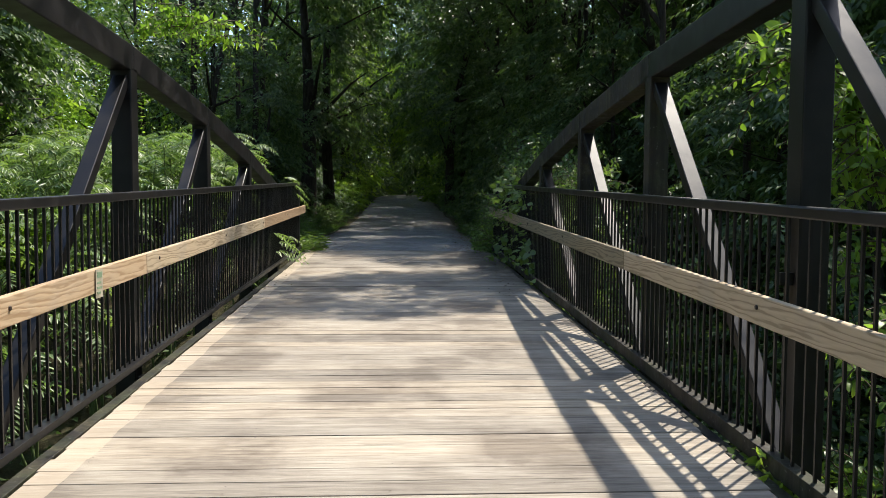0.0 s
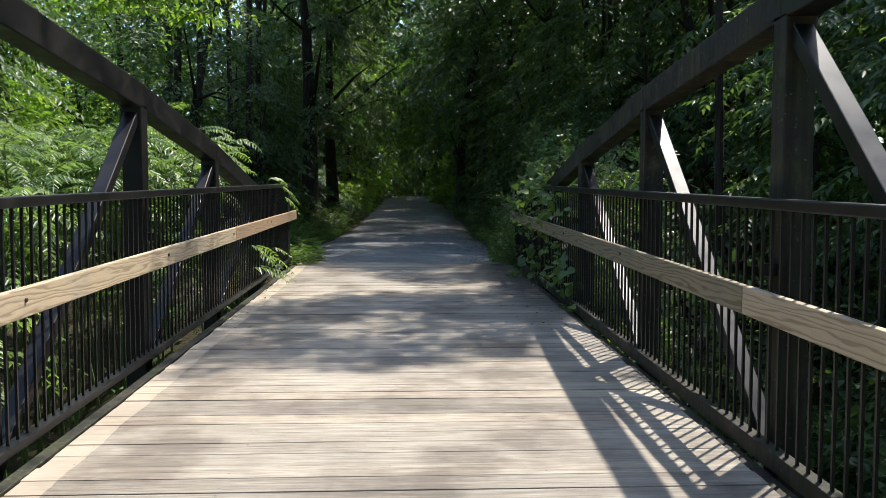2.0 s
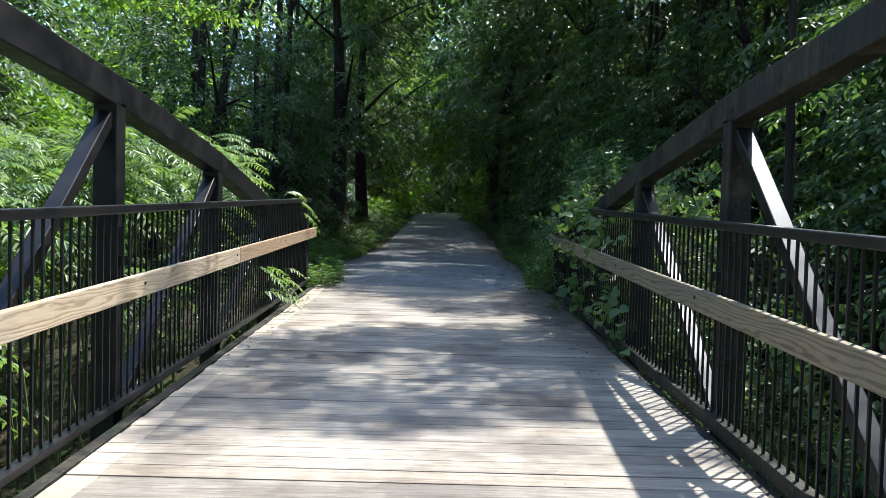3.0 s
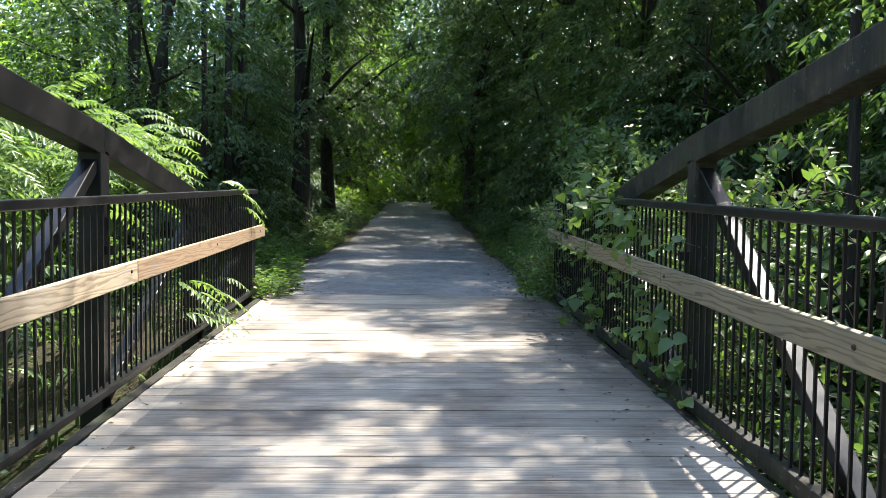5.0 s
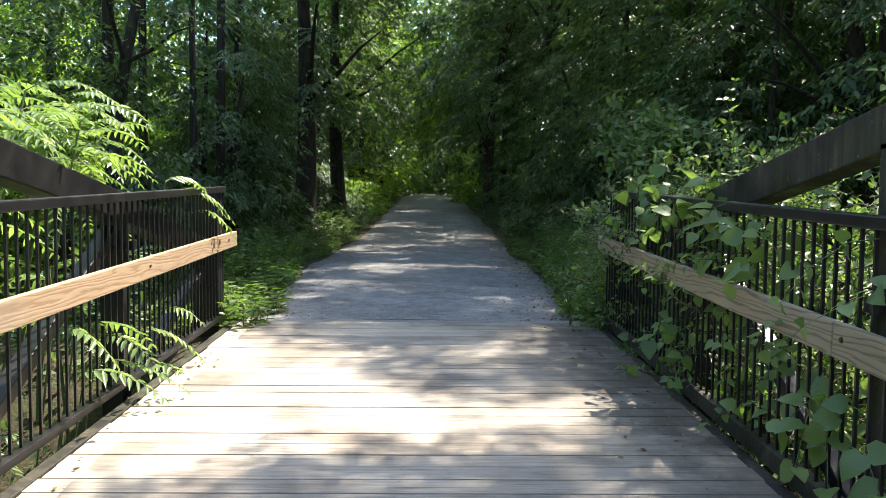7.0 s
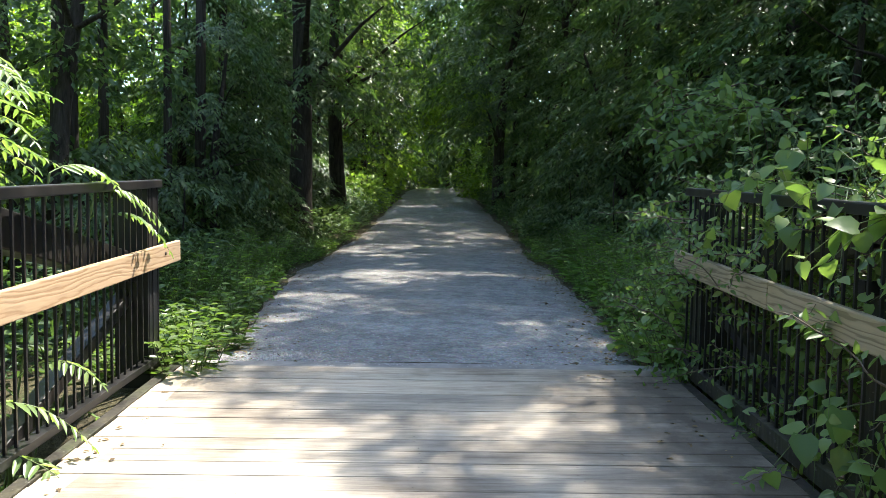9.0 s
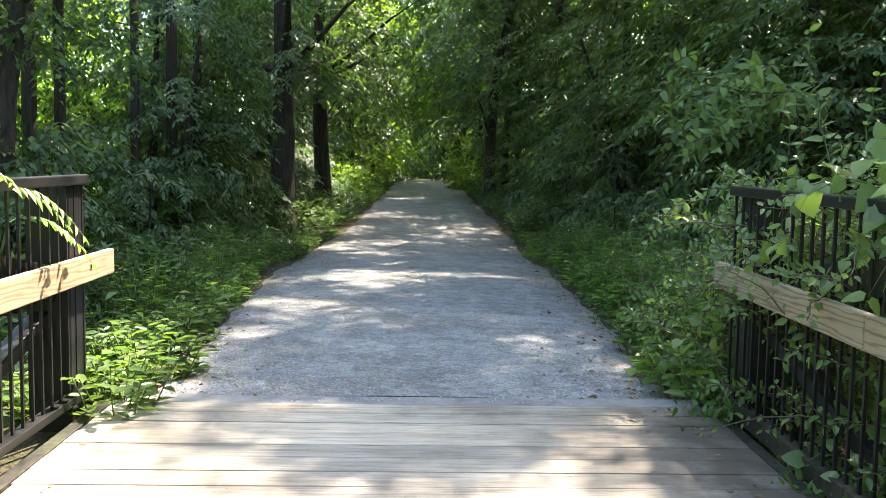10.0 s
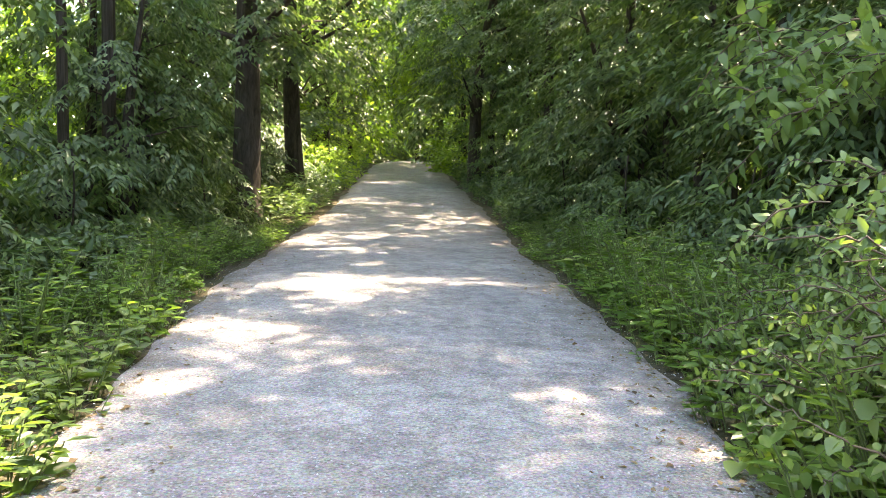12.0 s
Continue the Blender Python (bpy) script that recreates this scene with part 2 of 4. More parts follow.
def mesh_np(name, verts, faces, mat):
    """A mesh from an (n, 3) array of vertices and an (m, k) array of corners."""
    me = bpy.data.meshes.new(name)
    k = faces.shape[1]
    me.vertices.add(len(verts))
    me.vertices.foreach_set("co", np.ascontiguousarray(verts, dtype=np.float32).ravel())
    me.loops.add(faces.size)
    me.loops.foreach_set("vertex_index", np.ascontiguousarray(faces, dtype=np.int32).ravel())
    me.polygons.add(len(faces))
    me.polygons.foreach_set("loop_start", np.arange(0, faces.size, k, dtype=np.int32))
    me.polygons.foreach_set("loop_total", np.full(len(faces), k, dtype=np.int32))
    me.update(calc_edges=True)
    me.materials.append(mat)
    return me


def box(bm, x0, x1, y0, y1, z0, z1, slope=0.0, bevel=0.0):
    """A box whose top and foot may climb along y."""
    r = bmesh.ops.create_cube(bm, size=1)
    for v in r["verts"]:
        y = y1 if v.co.y > 0 else y0
        v.co = Vector((x1 if v.co.x > 0 else x0, y, (z1 if v.co.z > 0 else z0) + slope * (y - y0)))
    if bevel:
        bmesh.ops.bevel(bm, geom=list({e for v in r["verts"] for e in v.link_edges}), offset=bevel, segments=2, profile=0.5, affect='EDGES')


def beam(bm, a, b, w, h, bevel=0.0):
    """A box section from a to b, w wide across and h deep."""
    a, b = Vector(a), Vector(b)
    d = (b - a).normalized()
    side = Vector((1, 0, 0)) if abs(d.x) < 0.9 else Vector((0, 1, 0))
    side = (side - d * side.dot(d)).normalized()
    up = d.cross(side).normalized()
    vs = []
    for p in (a, b):
        for sx, sy in ((-1, -1), (1, -1), (1, 1), (-1, 1)):
            vs.append(bm.verts.new(p + side * (sx * w / 2) + up * (sy * h / 2)))
    fs = [(0, 1, 2, 3), (7, 6, 5, 4), (0, 4, 5, 1), (1, 5, 6, 2), (2, 6, 7, 3), (3, 7, 4, 0)]
    made = [bm.faces.new([vs[i] for i in f]) for f in fs]
    bmesh.ops.recalc_face_normals(bm, faces=made)
    if bevel:
        bmesh.ops.bevel(bm, geom=list({e for f in made for e in f.edges}), offset=bevel, segments=2, profile=0.5, affect='EDGES')


def tubes(paths, sides=6):
    """Round tapering tubes: each path is a list of (point, radius)."""
    V, F, base = [], [], 0
    ang = np.linspace(0, 2 * np.pi, sides, endpoint=False)
    for path in paths:
        pts = np.array([p for p, r in path], float)
        rad = [r for p, r in path]
        for i, p in enumerate(pts):
            d = pts[min(i + 1, len(pts) - 1)] - pts[max(i - 1, 0)]
            d /= np.linalg.norm(d) + 1e-9
            s = np.cross(d, (0.0, 0.0, 1.0) if abs(d[2]) < 0.9 else (1.0, 0.0, 0.0))
            s /= np.linalg.norm(s)
            u = np.cross(s, d)
            V.append(p + rad[i] * (np.cos(ang)[:, None] * s + np.sin(ang)[:, None] * u))
        for i in range(len(pts) - 1):
            for j in range(sides):
                k = (j + 1) % sides
                F.append((base + i * sides + j, base + i * sides + k, base + (i + 1) * sides + k, base + (i + 1) * sides + j))
        base += len(pts) * sides
    return np.concatenate(V), np.array(F)


def unit(a):
    return a / (np.linalg.norm(a, axis=1, keepdims=True) + 1e-9)


def leaves(P, D, N, L, W, oval=False):
    """Folded leaf blades: foot points, directions, normals, lengths, widths."""
    D = unit(D)
    S = unit(np.cross(D, N))
    N = np.cross(S, D)
    L, W = L[:, None], W[:, None]
    n = len(P)
    if not oval:
        pts = [P, P + D * L * 0.42 + S * W * 0.5 + N * W * 0.16, P + D * L - N * L * 0.08, P + D * L * 0.42 - S * W * 0.5 + N * W * 0.16]
        V = np.stack(pts, 1).reshape(-1, 3)
        i = np.arange(n)[:, None] * 4
        return V, np.concatenate([i + np.array([[0, 1, 2]]), i + np.array([[0, 2, 3]])])
    pts = [P, P + D * L * 0.28 + S * W * 0.48 + N * W * 0.14, P + D * L * 0.66 + S * W * 0.36 + N * W * 0.1 - N * L * 0.03, P + D * L - N * L * 0.14,
           P + D * L * 0.66 - S * W * 0.36 + N * W * 0.1 - N * L * 0.03, P + D * L * 0.28 - S * W * 0.48 + N * W * 0.14]
    V = np.stack(pts, 1).reshape(-1, 3)
    i = np.arange(n)[:, None] * 6
    return V, np.concatenate([i + np.array([[0, 1, 2, 3]]), i + np.array([[0, 3, 4, 5]])])


def broad_leaves(P, D, N, L, W):
    """Rounder blades for plants that stand close: six quads on a curled midrib."""
    D = unit(D)
    S = unit(np.cross(D, N))
    N = np.cross(S, D)
    L, W = L[:, None], W[:, None]
    n = len(P)
    rib = [P + D * L * u - N * L * c for u, c in ((0, 0), (0.35, -0.02), (0.7, 0.03), (1.0, 0.16))]
    rim = [[P + D * L * u + S * W * (v * sg) + N * (W * h) - N * L * c for u, v, h, c in ((-0.06, 0.28, 0.04, 0), (0.24, 0.5, 0.10, 0), (0.58, 0.37, 0.09, 0.04), (0.84, 0.16, 0.03, 0.1))] for sg in (1, -1)]
    V = np.stack(rib + rim[0] + rim[1], 1).reshape(-1, 3)
    quads = [(0, 4, 5, 1), (1, 5, 6, 2), (2, 6, 7, 3), (0, 1, 9, 8), (1, 2, 10, 9), (2, 3, 11, 10)]
    i = np.arange(n)[:, None] * 12
    return V, np.concatenate([i + np.array([q]) for q in quads])


# ---- ground and path ----
END = 15.56
SLOPE = 0.030
DECK_END = 0.0583
SILL = 0.19


def deck_z(y):
    return DECK_END + SLOPE * (y - END)


def smooth(a, b, t):
    t = np.clip((t - a) / (b - a), 0, 1)
    return t * t * (3 - 2 * t)


def rise(y):
    """The trail climbs gently to a crest and drops away behind it."""
    t = np.asarray(y, float) - 28
    up = 0.0185 * (np.sqrt(t * t + 9) + t) - 0.0154
    return up - np.clip(0.004 * np.clip(np.asarray(y, float) - 67, 0, 200) ** 2, 0, 1.6) - 0.037 * np.clip(np.asarray(y, float) - 75, 0, 400)


def ground_z(x, y):
    x, y = np.asarray(x, float), np.asarray(y, float)
    rough = 0.10 * np.sin(1.1 * x + 0.7 * y) * np.sin(0.8 * y - 0.5 * x) + 0.06 * np.sin(2.7 * x + 1.3) * np.sin(2.3 * y)
    side = smooth(2.2, 5.0, np.abs(x))
    bank = -0.02 - 0.55 * side + rough * side + 0.4 * smooth(12, 40, np.abs(x))
    gully = smooth(15.6, 11.0, y) * smooth(-14.5, -9.5, y)
    bank = bank - 0.83 * smooth(4.0, -13.0, y)
    bank = bank + np.where(y > 20, rise(y), 0.0)
    return bank * (1 - gully) + gully * (-2.3 + rough + 0.5 * smooth(4, 14, np.abs(x)))


def ground():
    a = np.concatenate([np.linspace(-400, -44, 14), np.linspace(-40, 40, 121), np.linspace(44, 400, 14)])
    b = np.concatenate([np.linspace(-400, -34, 12), np.linspace(-30, 60, 151), np.linspace(66, 400, 14)])
    X, Y = np.meshgrid(a, b)
    V = np.stack([X, Y, ground_z(X, Y)], -1).reshape(-1, 3)
    w = len(a)
    i, j = np.meshgrid(np.arange(len(b) - 1), np.arange(w - 1), indexing="ij")
    q = (i * w + j).ravel()
    me = mesh_np("ground", V, np.stack([q, q + 1, q + w + 1, q + w], 1), SOIL)
    me.polygons.foreach_set("use_smooth", [True] * len(me.polygons))
    return tagged(new("ground", me), "dark woodland soil falling into a gully under the bridge", "ground", kind="structure")


ground()


def path_bend(y):
    return 0.09 * smooth(44, 66, y) + 0.02 * np.clip(y - 62, 0, 40) ** 2


def path_left(y):
    return -1.74 - 0.40 * smooth(17.0, 21.5, y) + 0.28 * smooth(24, 34, y) + path_bend(y) + 0.05 * np.sin(1.3 * y) + 0.03 * np.sin(5.1 * y)


def path_right(y):
    return 1.74 + 0.34 * smooth(16, 21, y) + 0.2 * smooth(24, 34, y) + path_bend(y) + 0.05 * np.sin(1.1 * y + 1) + 0.03 * np.sin(4.3 * y)


def path_z(x, y):
    x = x - path_bend(y)
    return 0.05 + np.where(y > 20, rise(y), 0.0) - 0.010 * x * x + 0.008 * np.sin(2.1 * y + x)


def gravel_path():
    ys = np.linspace(END + SILL - 0.01, 78, 520)
    u = np.linspace(0, 1, 25)
    Y, U = np.meshgrid(ys, u, indexing="ij")
    Lf, Rt = path_left(Y), path_right(Y)
    X = Lf + (Rt - Lf) * U
    Z = path_z(X, Y)
    Z[:, 0] -= 0.08
    Z[:, -1] -= 0.08
    V = np.stack([X, Y, Z], -1).reshape(-1, 3)
    w = len(u)
    i, j = np.meshgrid(np.arange(len(ys) - 1), np.arange(w - 1), indexing="ij")
    q = (i * w + j).ravel()
    me = mesh_np("path", V, np.stack([q, q + 1, q + w + 1, q + w], 1), GRAVEL)
    me.polygons.foreach_set("use_smooth", [True] * len(me.polygons))
    tagged(new("path", me), "grey stone-dust trail through the woods", "path", kind="structure")


gravel_path()

# ---- bridge ----
FAR, NEAR = END, -13.1
CHORD_X = 2.0
PANELS = [15.46, 13.28] + [10.92 - 2.36 * k for k in range(10)] + [-12.98]


def chord_under(y):
    """Height of the top chord's underside above the deck."""
    return 2.385 - 0.00883 * (y - 1.17) ** 2


def empty(name, x=0, y=0, z=0):
    e = new(name)
    e.location = (x, y, z)
    return e


bridge = tagged(empty("truss_bridge", 0, 0, deck_z(0) - 0.3), "dark painted steel bowstring truss footbridge over a gully", "bridge")


def on_bridge(name, bm, mat, label=""):
    ob = part(name, bm, mat, bridge, label)
    ob.matrix_parent_inverse = Matrix.Translation((0, 0, -(deck_z(0) - 0.3)))
    return ob


for sx in (-1, 1):
    cx = sx * CHORD_X
    # curved top chord in straight lengths
    for a, b in zip(PANELS[:-1], PANELS[1:]):
        bm = bmesh.new()
        beam(bm, (cx, a, deck_z(a) + chord_under(a) + 0.098), (cx, b, deck_z(b) + chord_under(b) + 0.098), 0.15, 0.19, 0.008)
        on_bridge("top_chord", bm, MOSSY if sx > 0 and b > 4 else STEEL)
    bm = bmesh.new()
    beam(bm, (cx, NEAR, deck_z(NEAR) - 0.42), (cx, FAR, deck_z(FAR) - 0.42), 0.15, 0.2, 0.008)
    on_bridge("bottom_chord", bm, STEEL)
    for k, y in enumerate(PANELS):
        bm = bmesh.new()
        last = k in (0, len(PANELS) - 1)
        w = 0.10 if last else 0.075
        top = deck_z(y) + (1.235 if last else chord_under(y) + 0.03)
        inner, outer = ((1.877 if sx > 0 else 1.838) if last else CHORD_X - 0.075) * sx, (CHORD_X + 0.075) * sx
        box(bm, min(inner, outer), max(inner, outer), y - w, y + w, deck_z(y) - 0.5, top, 0, 0.008)
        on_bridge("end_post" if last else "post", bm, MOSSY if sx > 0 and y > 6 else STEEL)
    for a, b in zip(PANELS[:-1], PANELS[1:]):
        if b < -8:
            continue
        bm = bmesh.new()
        beam(bm, (cx, a - 0.06, deck_z(a) + chord_under(a) - 0.06), (cx, b + 0.10, deck_z(b) - 0.08), 0.10, 0.08, 0.006)
        on_bridge("diagonal", bm, STEEL)
for y in PANELS[1:-1]:
    bm = bmesh.new()
    beam(bm, (-1.92, y, deck_z(y) - 0.2), (1.92, y, deck_z(y) - 0.2), 0.12, 0.2, 0.006)
    on_bridge("floor_beam", bm, STEEL)
for x, w in ((-1.5, 0.09), (-0.75, 0.09), (0.05, 0.22), (0.75, 0.09), (1.5, 0.09)):
    bm = bmesh.new()
    beam(bm, (x, NEAR, deck_z(NEAR) - 0.085), (x, FAR - 0.05, deck_z(FAR) - 0.085), w, 0.06)
    on_bridge("stringer", bm, STEEL)
for sx in (-1, 1):
    bm = bmesh.new()
    ex, ez = (1.766, -0.05) if sx > 0 else (-1.72, -0.028)
    beam(bm, (ex, NEAR, deck_z(NEAR) + ez), (ex, FAR, deck_z(FAR) + ez), 0.07, 0.075, 0.004)
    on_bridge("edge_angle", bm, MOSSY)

# railings
PICKET = bpy.data.meshes.new("picket")
bm = bmesh.new()
box(bm, -0.0068, 0.0068, -0.0068, 0.0068, 0, 1.155)
bm.to_mesh(PICKET)
bm.free()
PICKET.materials.append(STEEL)
for sx in (-1, 1):
    x = sx * 1.84
    rail = tagged(empty("railing", x, FAR, deck_z(FAR)), "black steel picket railing along the bridge deck", "railing", group="bridge railings")
    inv = Matrix.Translation((-x, -FAR, -deck_z(FAR)))

    def on_rail(name, b, mat=STEEL, label=""):
        ob = part(name, b, mat, rail, label)
        ob.matrix_parent_inverse = inv
        return ob
    bm = bmesh.new()
    beam(bm, (x, NEAR, deck_z(NEAR) + 1.262), (x, FAR, deck_z(FAR) + 1.262), 0.065, 0.055, 0.008)
    on_rail("top_rail", bm)
    bm = bmesh.new()
    low, deep = (0.048, 0.092) if sx > 0 else (0.07, 0.045)
    beam(bm, (x, NEAR, deck_z(NEAR) + low), (x, FAR, deck_z(FAR) + low), 0.07, deep, 0.004)
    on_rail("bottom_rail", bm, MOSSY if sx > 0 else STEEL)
    for y in PANELS:
        bm = bmesh.new()
        box(bm, min(sx * 1.86, sx * 1.93), max(sx * 1.86, sx * 1.93), y - 0.03, y + 0.03, deck_z(y) + 0.9, deck_z(y) + 0.96)
        on_rail("bracket", bm)
    rest = bmesh.new()
    y = FAR - 0.03
    while y > NEAR:
        if y > -2.5:
            ob = new("picket", PICKET)
            ob.parent = rail
            ob.location = (0, y - FAR, deck_z(y) + 0.085 - deck_z(FAR))
        else:
            box(rest, x - 0.008, x + 0.008, y - 0.008, y + 0.008, deck_z(y) + 0.085, deck_z(y) + 1.24)
        y -= 0.102
    tagged(on_rail("pickets_behind", rest), kind="stuff")

# wooden rub rails, board by board
SEAMS = {-1: [15.80, 11.05, 5.9, 1.1, -3.7, -8.5, -13.0], 1: [15.62, 14.0, 11.0, 6.2, 1.3, -3.5, -8.3, -13.0]}
for sx in (-1, 1):
    for k, (b, a) in enumerate(zip(SEAMS[sx][:-1], SEAMS[sx][1:])):
        bm = bmesh.new()
        beam(bm, (sx * 1.783, a + 0.003, deck_z(a) + 0.777), (sx * 1.783, b - 0.003, deck_z(b) + 0.777), 0.042, 0.145, 0.006)
        tagged(part("rub_rail_board", bm, (RUB_TAN if k == 0 else RUB_MID if k == 1 else RUB_NEW) if sx < 0 else (RUB_OLD if k < 3 else RUB_MID)), "yellow pine rub rail board bolted to the railing" if sx < 0 else "weathered pine rub rail board bolted to the railing", "rail board", group="rub rail boards")

# bolts that hold the boards, one at every post
for sx in (-1, 1):
    boards = [o for o in scene.objects if o.name.startswith("rub_rail_board") and o.data.vertices[0].co.x * sx > 0]
    for y in PANELS[:8]:
        host = next((o for o in boards if min(v.co.y for v in o.data.vertices) <= y <= max(v.co.y for v in o.data.vertices)), None)
        if host:
            bm = bmesh.new()
            bmesh.ops.create_cone(bm, cap_ends=True, segments=8, radius1=0.014, radius2=0.010, depth=0.010, matrix=pose(sx * 1.759, y, deck_z(y) + 0.79, 0, -90 * sx, 0))
            part("bolt", bm, NAIL, host)
bm = bmesh.new()
box(bm, -2.3, 2.3, 14.9, END + 0.004, -1.6, DECK_END - 0.29, 0, 0.02)
tagged(part("abutment", bm, CONCRETE), "concrete abutment under the bridge end", "abutment", kind="structure")
bm = bmesh.new()
box(bm, -2.3, 2.3, NEAR + 0.01, NEAR + 0.6, -2.6, deck_z(NEAR) - 0.29, 0, 0.02)
tagged(part("abutment", bm, CONCRETE), "concrete abutment under the bridge end", "abutment", kind="structure")

# ---- plants ----
RNG = np.random.default_rng(7)


def crown_mesh(name, rng, rx, ry, rz, sprays, leaf, mat, per=26, reach=0.55, shell=0.5, gap=0.0):
    """A crown of leafy sprays in an uneven ellipsoid about the origin."""
    d = unit(rng.normal(size=(sprays * 3, 3)))
    r = (shell + (1 - shell) * rng.random(len(d))) ** 0.7
    c = d * r[:, None]
    lump = np.array([noise.noise(Vector(p * 1.9) + Vector((rx * 7.3, ry * 3.1, 0))) for p in c])
    c = c[lump > gap][:sprays]
    c = c * (1 + 0.25 * np.array([noise.noise(Vector(p * 1.4) + Vector((3, rz, 9))) for p in c]))[:, None]
    c = c * (rx, ry, rz)
    k = len(c)
    axis = unit(c / (rx, ry, rz) + rng.normal(size=(k, 3)) * 0.6) * (1, 1, 0.45) + (0, 0, -0.12)
    axis = unit(axis)
    up = unit(np.array([[0, 0, 1.0]]) + rng.normal(size=(k, 3)) * 0.28)
    side = unit(np.cross(axis, up))
    t = np.linspace(0, 1, per)[None, :, None]
    sgn = np.where(np.arange(per) % 2, 1.0, -1.0)[None, :, None]
    fan = rng.uniform(0.2, 1.0, (k, per, 1))
    P = c[:, None] + axis[:, None] * t * reach + side[:, None] * sgn * fan * reach * 0.42 * (1.05 - t) + up[:, None] * (-0.25 * t * t * reach)
    P = P + rng.normal(size=P.shape) * 0.03
    D = axis[:, None] * 0.7 + side[:, None] * sgn * 0.8 + rng.normal(size=P.shape) * 0.3 + np.array([0, 0, -0.25])
    N = up[:, None] + rng.normal(size=P.shape) * 0.35
    n = k * per
    L = leaf * rng.uniform(0.65, 1.25, n)
    V, F = leaves(P.reshape(-1, 3), D.reshape(-1, 3), N.reshape(-1, 3), L, L * rng.uniform(0.45, 0.62, n))
    return mesh_np(name, V, F, mat)


def drooping_crown(name, rng, rx, ry, rz, boughs, mat, leaf=0.15, hang=14):
    """A crown of layered boughs, each hung with drooping feathered sprays, with dark gaps between them."""
    z = rng.uniform(-0.95, 0.98, boughs)
    a = rng.uniform(0, 2 * np.pi, boughs)
    R = np.sqrt(1 - z * z * 0.85) * rng.uniform(0.75, 1.12, boughs)
    out = np.stack([np.cos(a), np.sin(a), np.zeros(boughs)], 1)
    foot = np.stack([np.cos(a) * R * rx * 0.3, np.sin(a) * R * ry * 0.3, z * rz], 1)
    tip = np.stack([np.cos(a) * R * rx, np.sin(a) * R * ry, z * rz + rng.uniform(-0.1, 0.35, boughs)], 1)
    t = (np.linspace(0.12, 1.0, hang))[None, :, None]
    sgn = np.where(np.arange(hang) % 2, 1.0, -1.0)[None, :, None]
    side = np.cross(out, [[0, 0, 1.0]])
    base = foot[:, None] + (tip - foot)[:, None] * t + np.array([0, 0, -0.42]) * t ** 2.2 * np.linalg.norm(tip - foot, axis=1)[:, None, None]
    base = base + rng.normal(size=base.shape) * 0.05
    fd = out[:, None] * rng.uniform(0.3, 1.0, (boughs, hang, 1)) + side[:, None] * sgn * rng.uniform(0.35, 1.0, (boughs, hang, 1)) + np.array([0, 0, -0.38])
    fd = fd + rng.normal(size=fd.shape) * 0.16
    fd /= np.linalg.norm(fd, axis=2, keepdims=True)
    fl = rng.uniform(0.28, 0.5, (boughs, hang, 1)) * leaf / 0.15
    fs = np.cross(fd, np.array([0, 0, 1.0]))
    P, D, N, L = [], [], [], []
    up = np.array([0, 0, 1.0]) + out[:, None] * 0.35
    for u, sg in ((0.25, 1), (0.25, -1), (0.5, 1), (0.5, -1), (0.78, 1), (0.78, -1), (0.95, 0)):
        P.append(base + fd * fl * u + np.array([0, 0, -0.12]) * fl * u * u)
        D.append(fd * (0.65 if sg else 1.0) + fs * sg * 0.75 + np.array([0, 0, -0.3]) + rng.normal(size=fd.shape) * 0.14)
        N.append(up + rng.normal(size=fd.shape) * 0.3)
        L.append(leaf * rng.uniform(0.75, 1.2, (boughs, hang)) * (1.1 - 0.25 * u))
    P, D, N = (np.stack(q).reshape(-1, 3) for q in (P, D, N))
    L = np.stack(L).reshape(-1)
    V, F = leaves(P, D, N, L, L * rng.uniform(0.34, 0.46, len(L)))
    return mesh_np(name, V, F, mat)


def trunk_mesh(rng, h, r, lean=0.05, limbs=7, crown_at=0.5, spread=2.0):
    paths = []
    n = 9
    bend = rng.normal(size=2) * lean * h
    pts = []
    for i in range(n):
        t = i / (n - 1)
        p = (bend[0] * t * t + 0.08 * math.sin(4 * t + bend[1]), bend[1] * t * t + 0.08 * math.sin(5 * t), h * t - 0.3)
        pts.append((p, max(r * (1.25 if i == 0 else 1) * (1 - 0.85 * t), 0.015)))
    paths.append(pts)
    for _ in range(limbs):
        t = rng.uniform(crown_at * 0.7, 0.95)
        i = min(int(t * (n - 1)), n - 2)
        p0, r0 = np.array(pts[i][0]), pts[i][1]
        a = rng.uniform(0, 2 * math.pi)
        d = np.array((math.cos(a), math.sin(a), rng.uniform(0.2, 0.8)))
        ln = spread * rng.uniform(0.6, 1.1) * (1.2 - 0.5 * t)
        paths.append([(p0, r0 * 0.45), (p0 + d * ln * 0.4, r0 * 0.32), (p0 + d * ln * 0.75 + (0, 0, 0.1), r0 * 0.2), (p0 + d * ln + (0, 0, 0.05), 0.008)])
    V, F = tubes(paths, 8)
    me = mesh_np("trunk", V, F, BARK)
    me.polygons.foreach_set("use_smooth", [True] * len(me.polygons))
    return me


rng = np.random.default_rng(21)
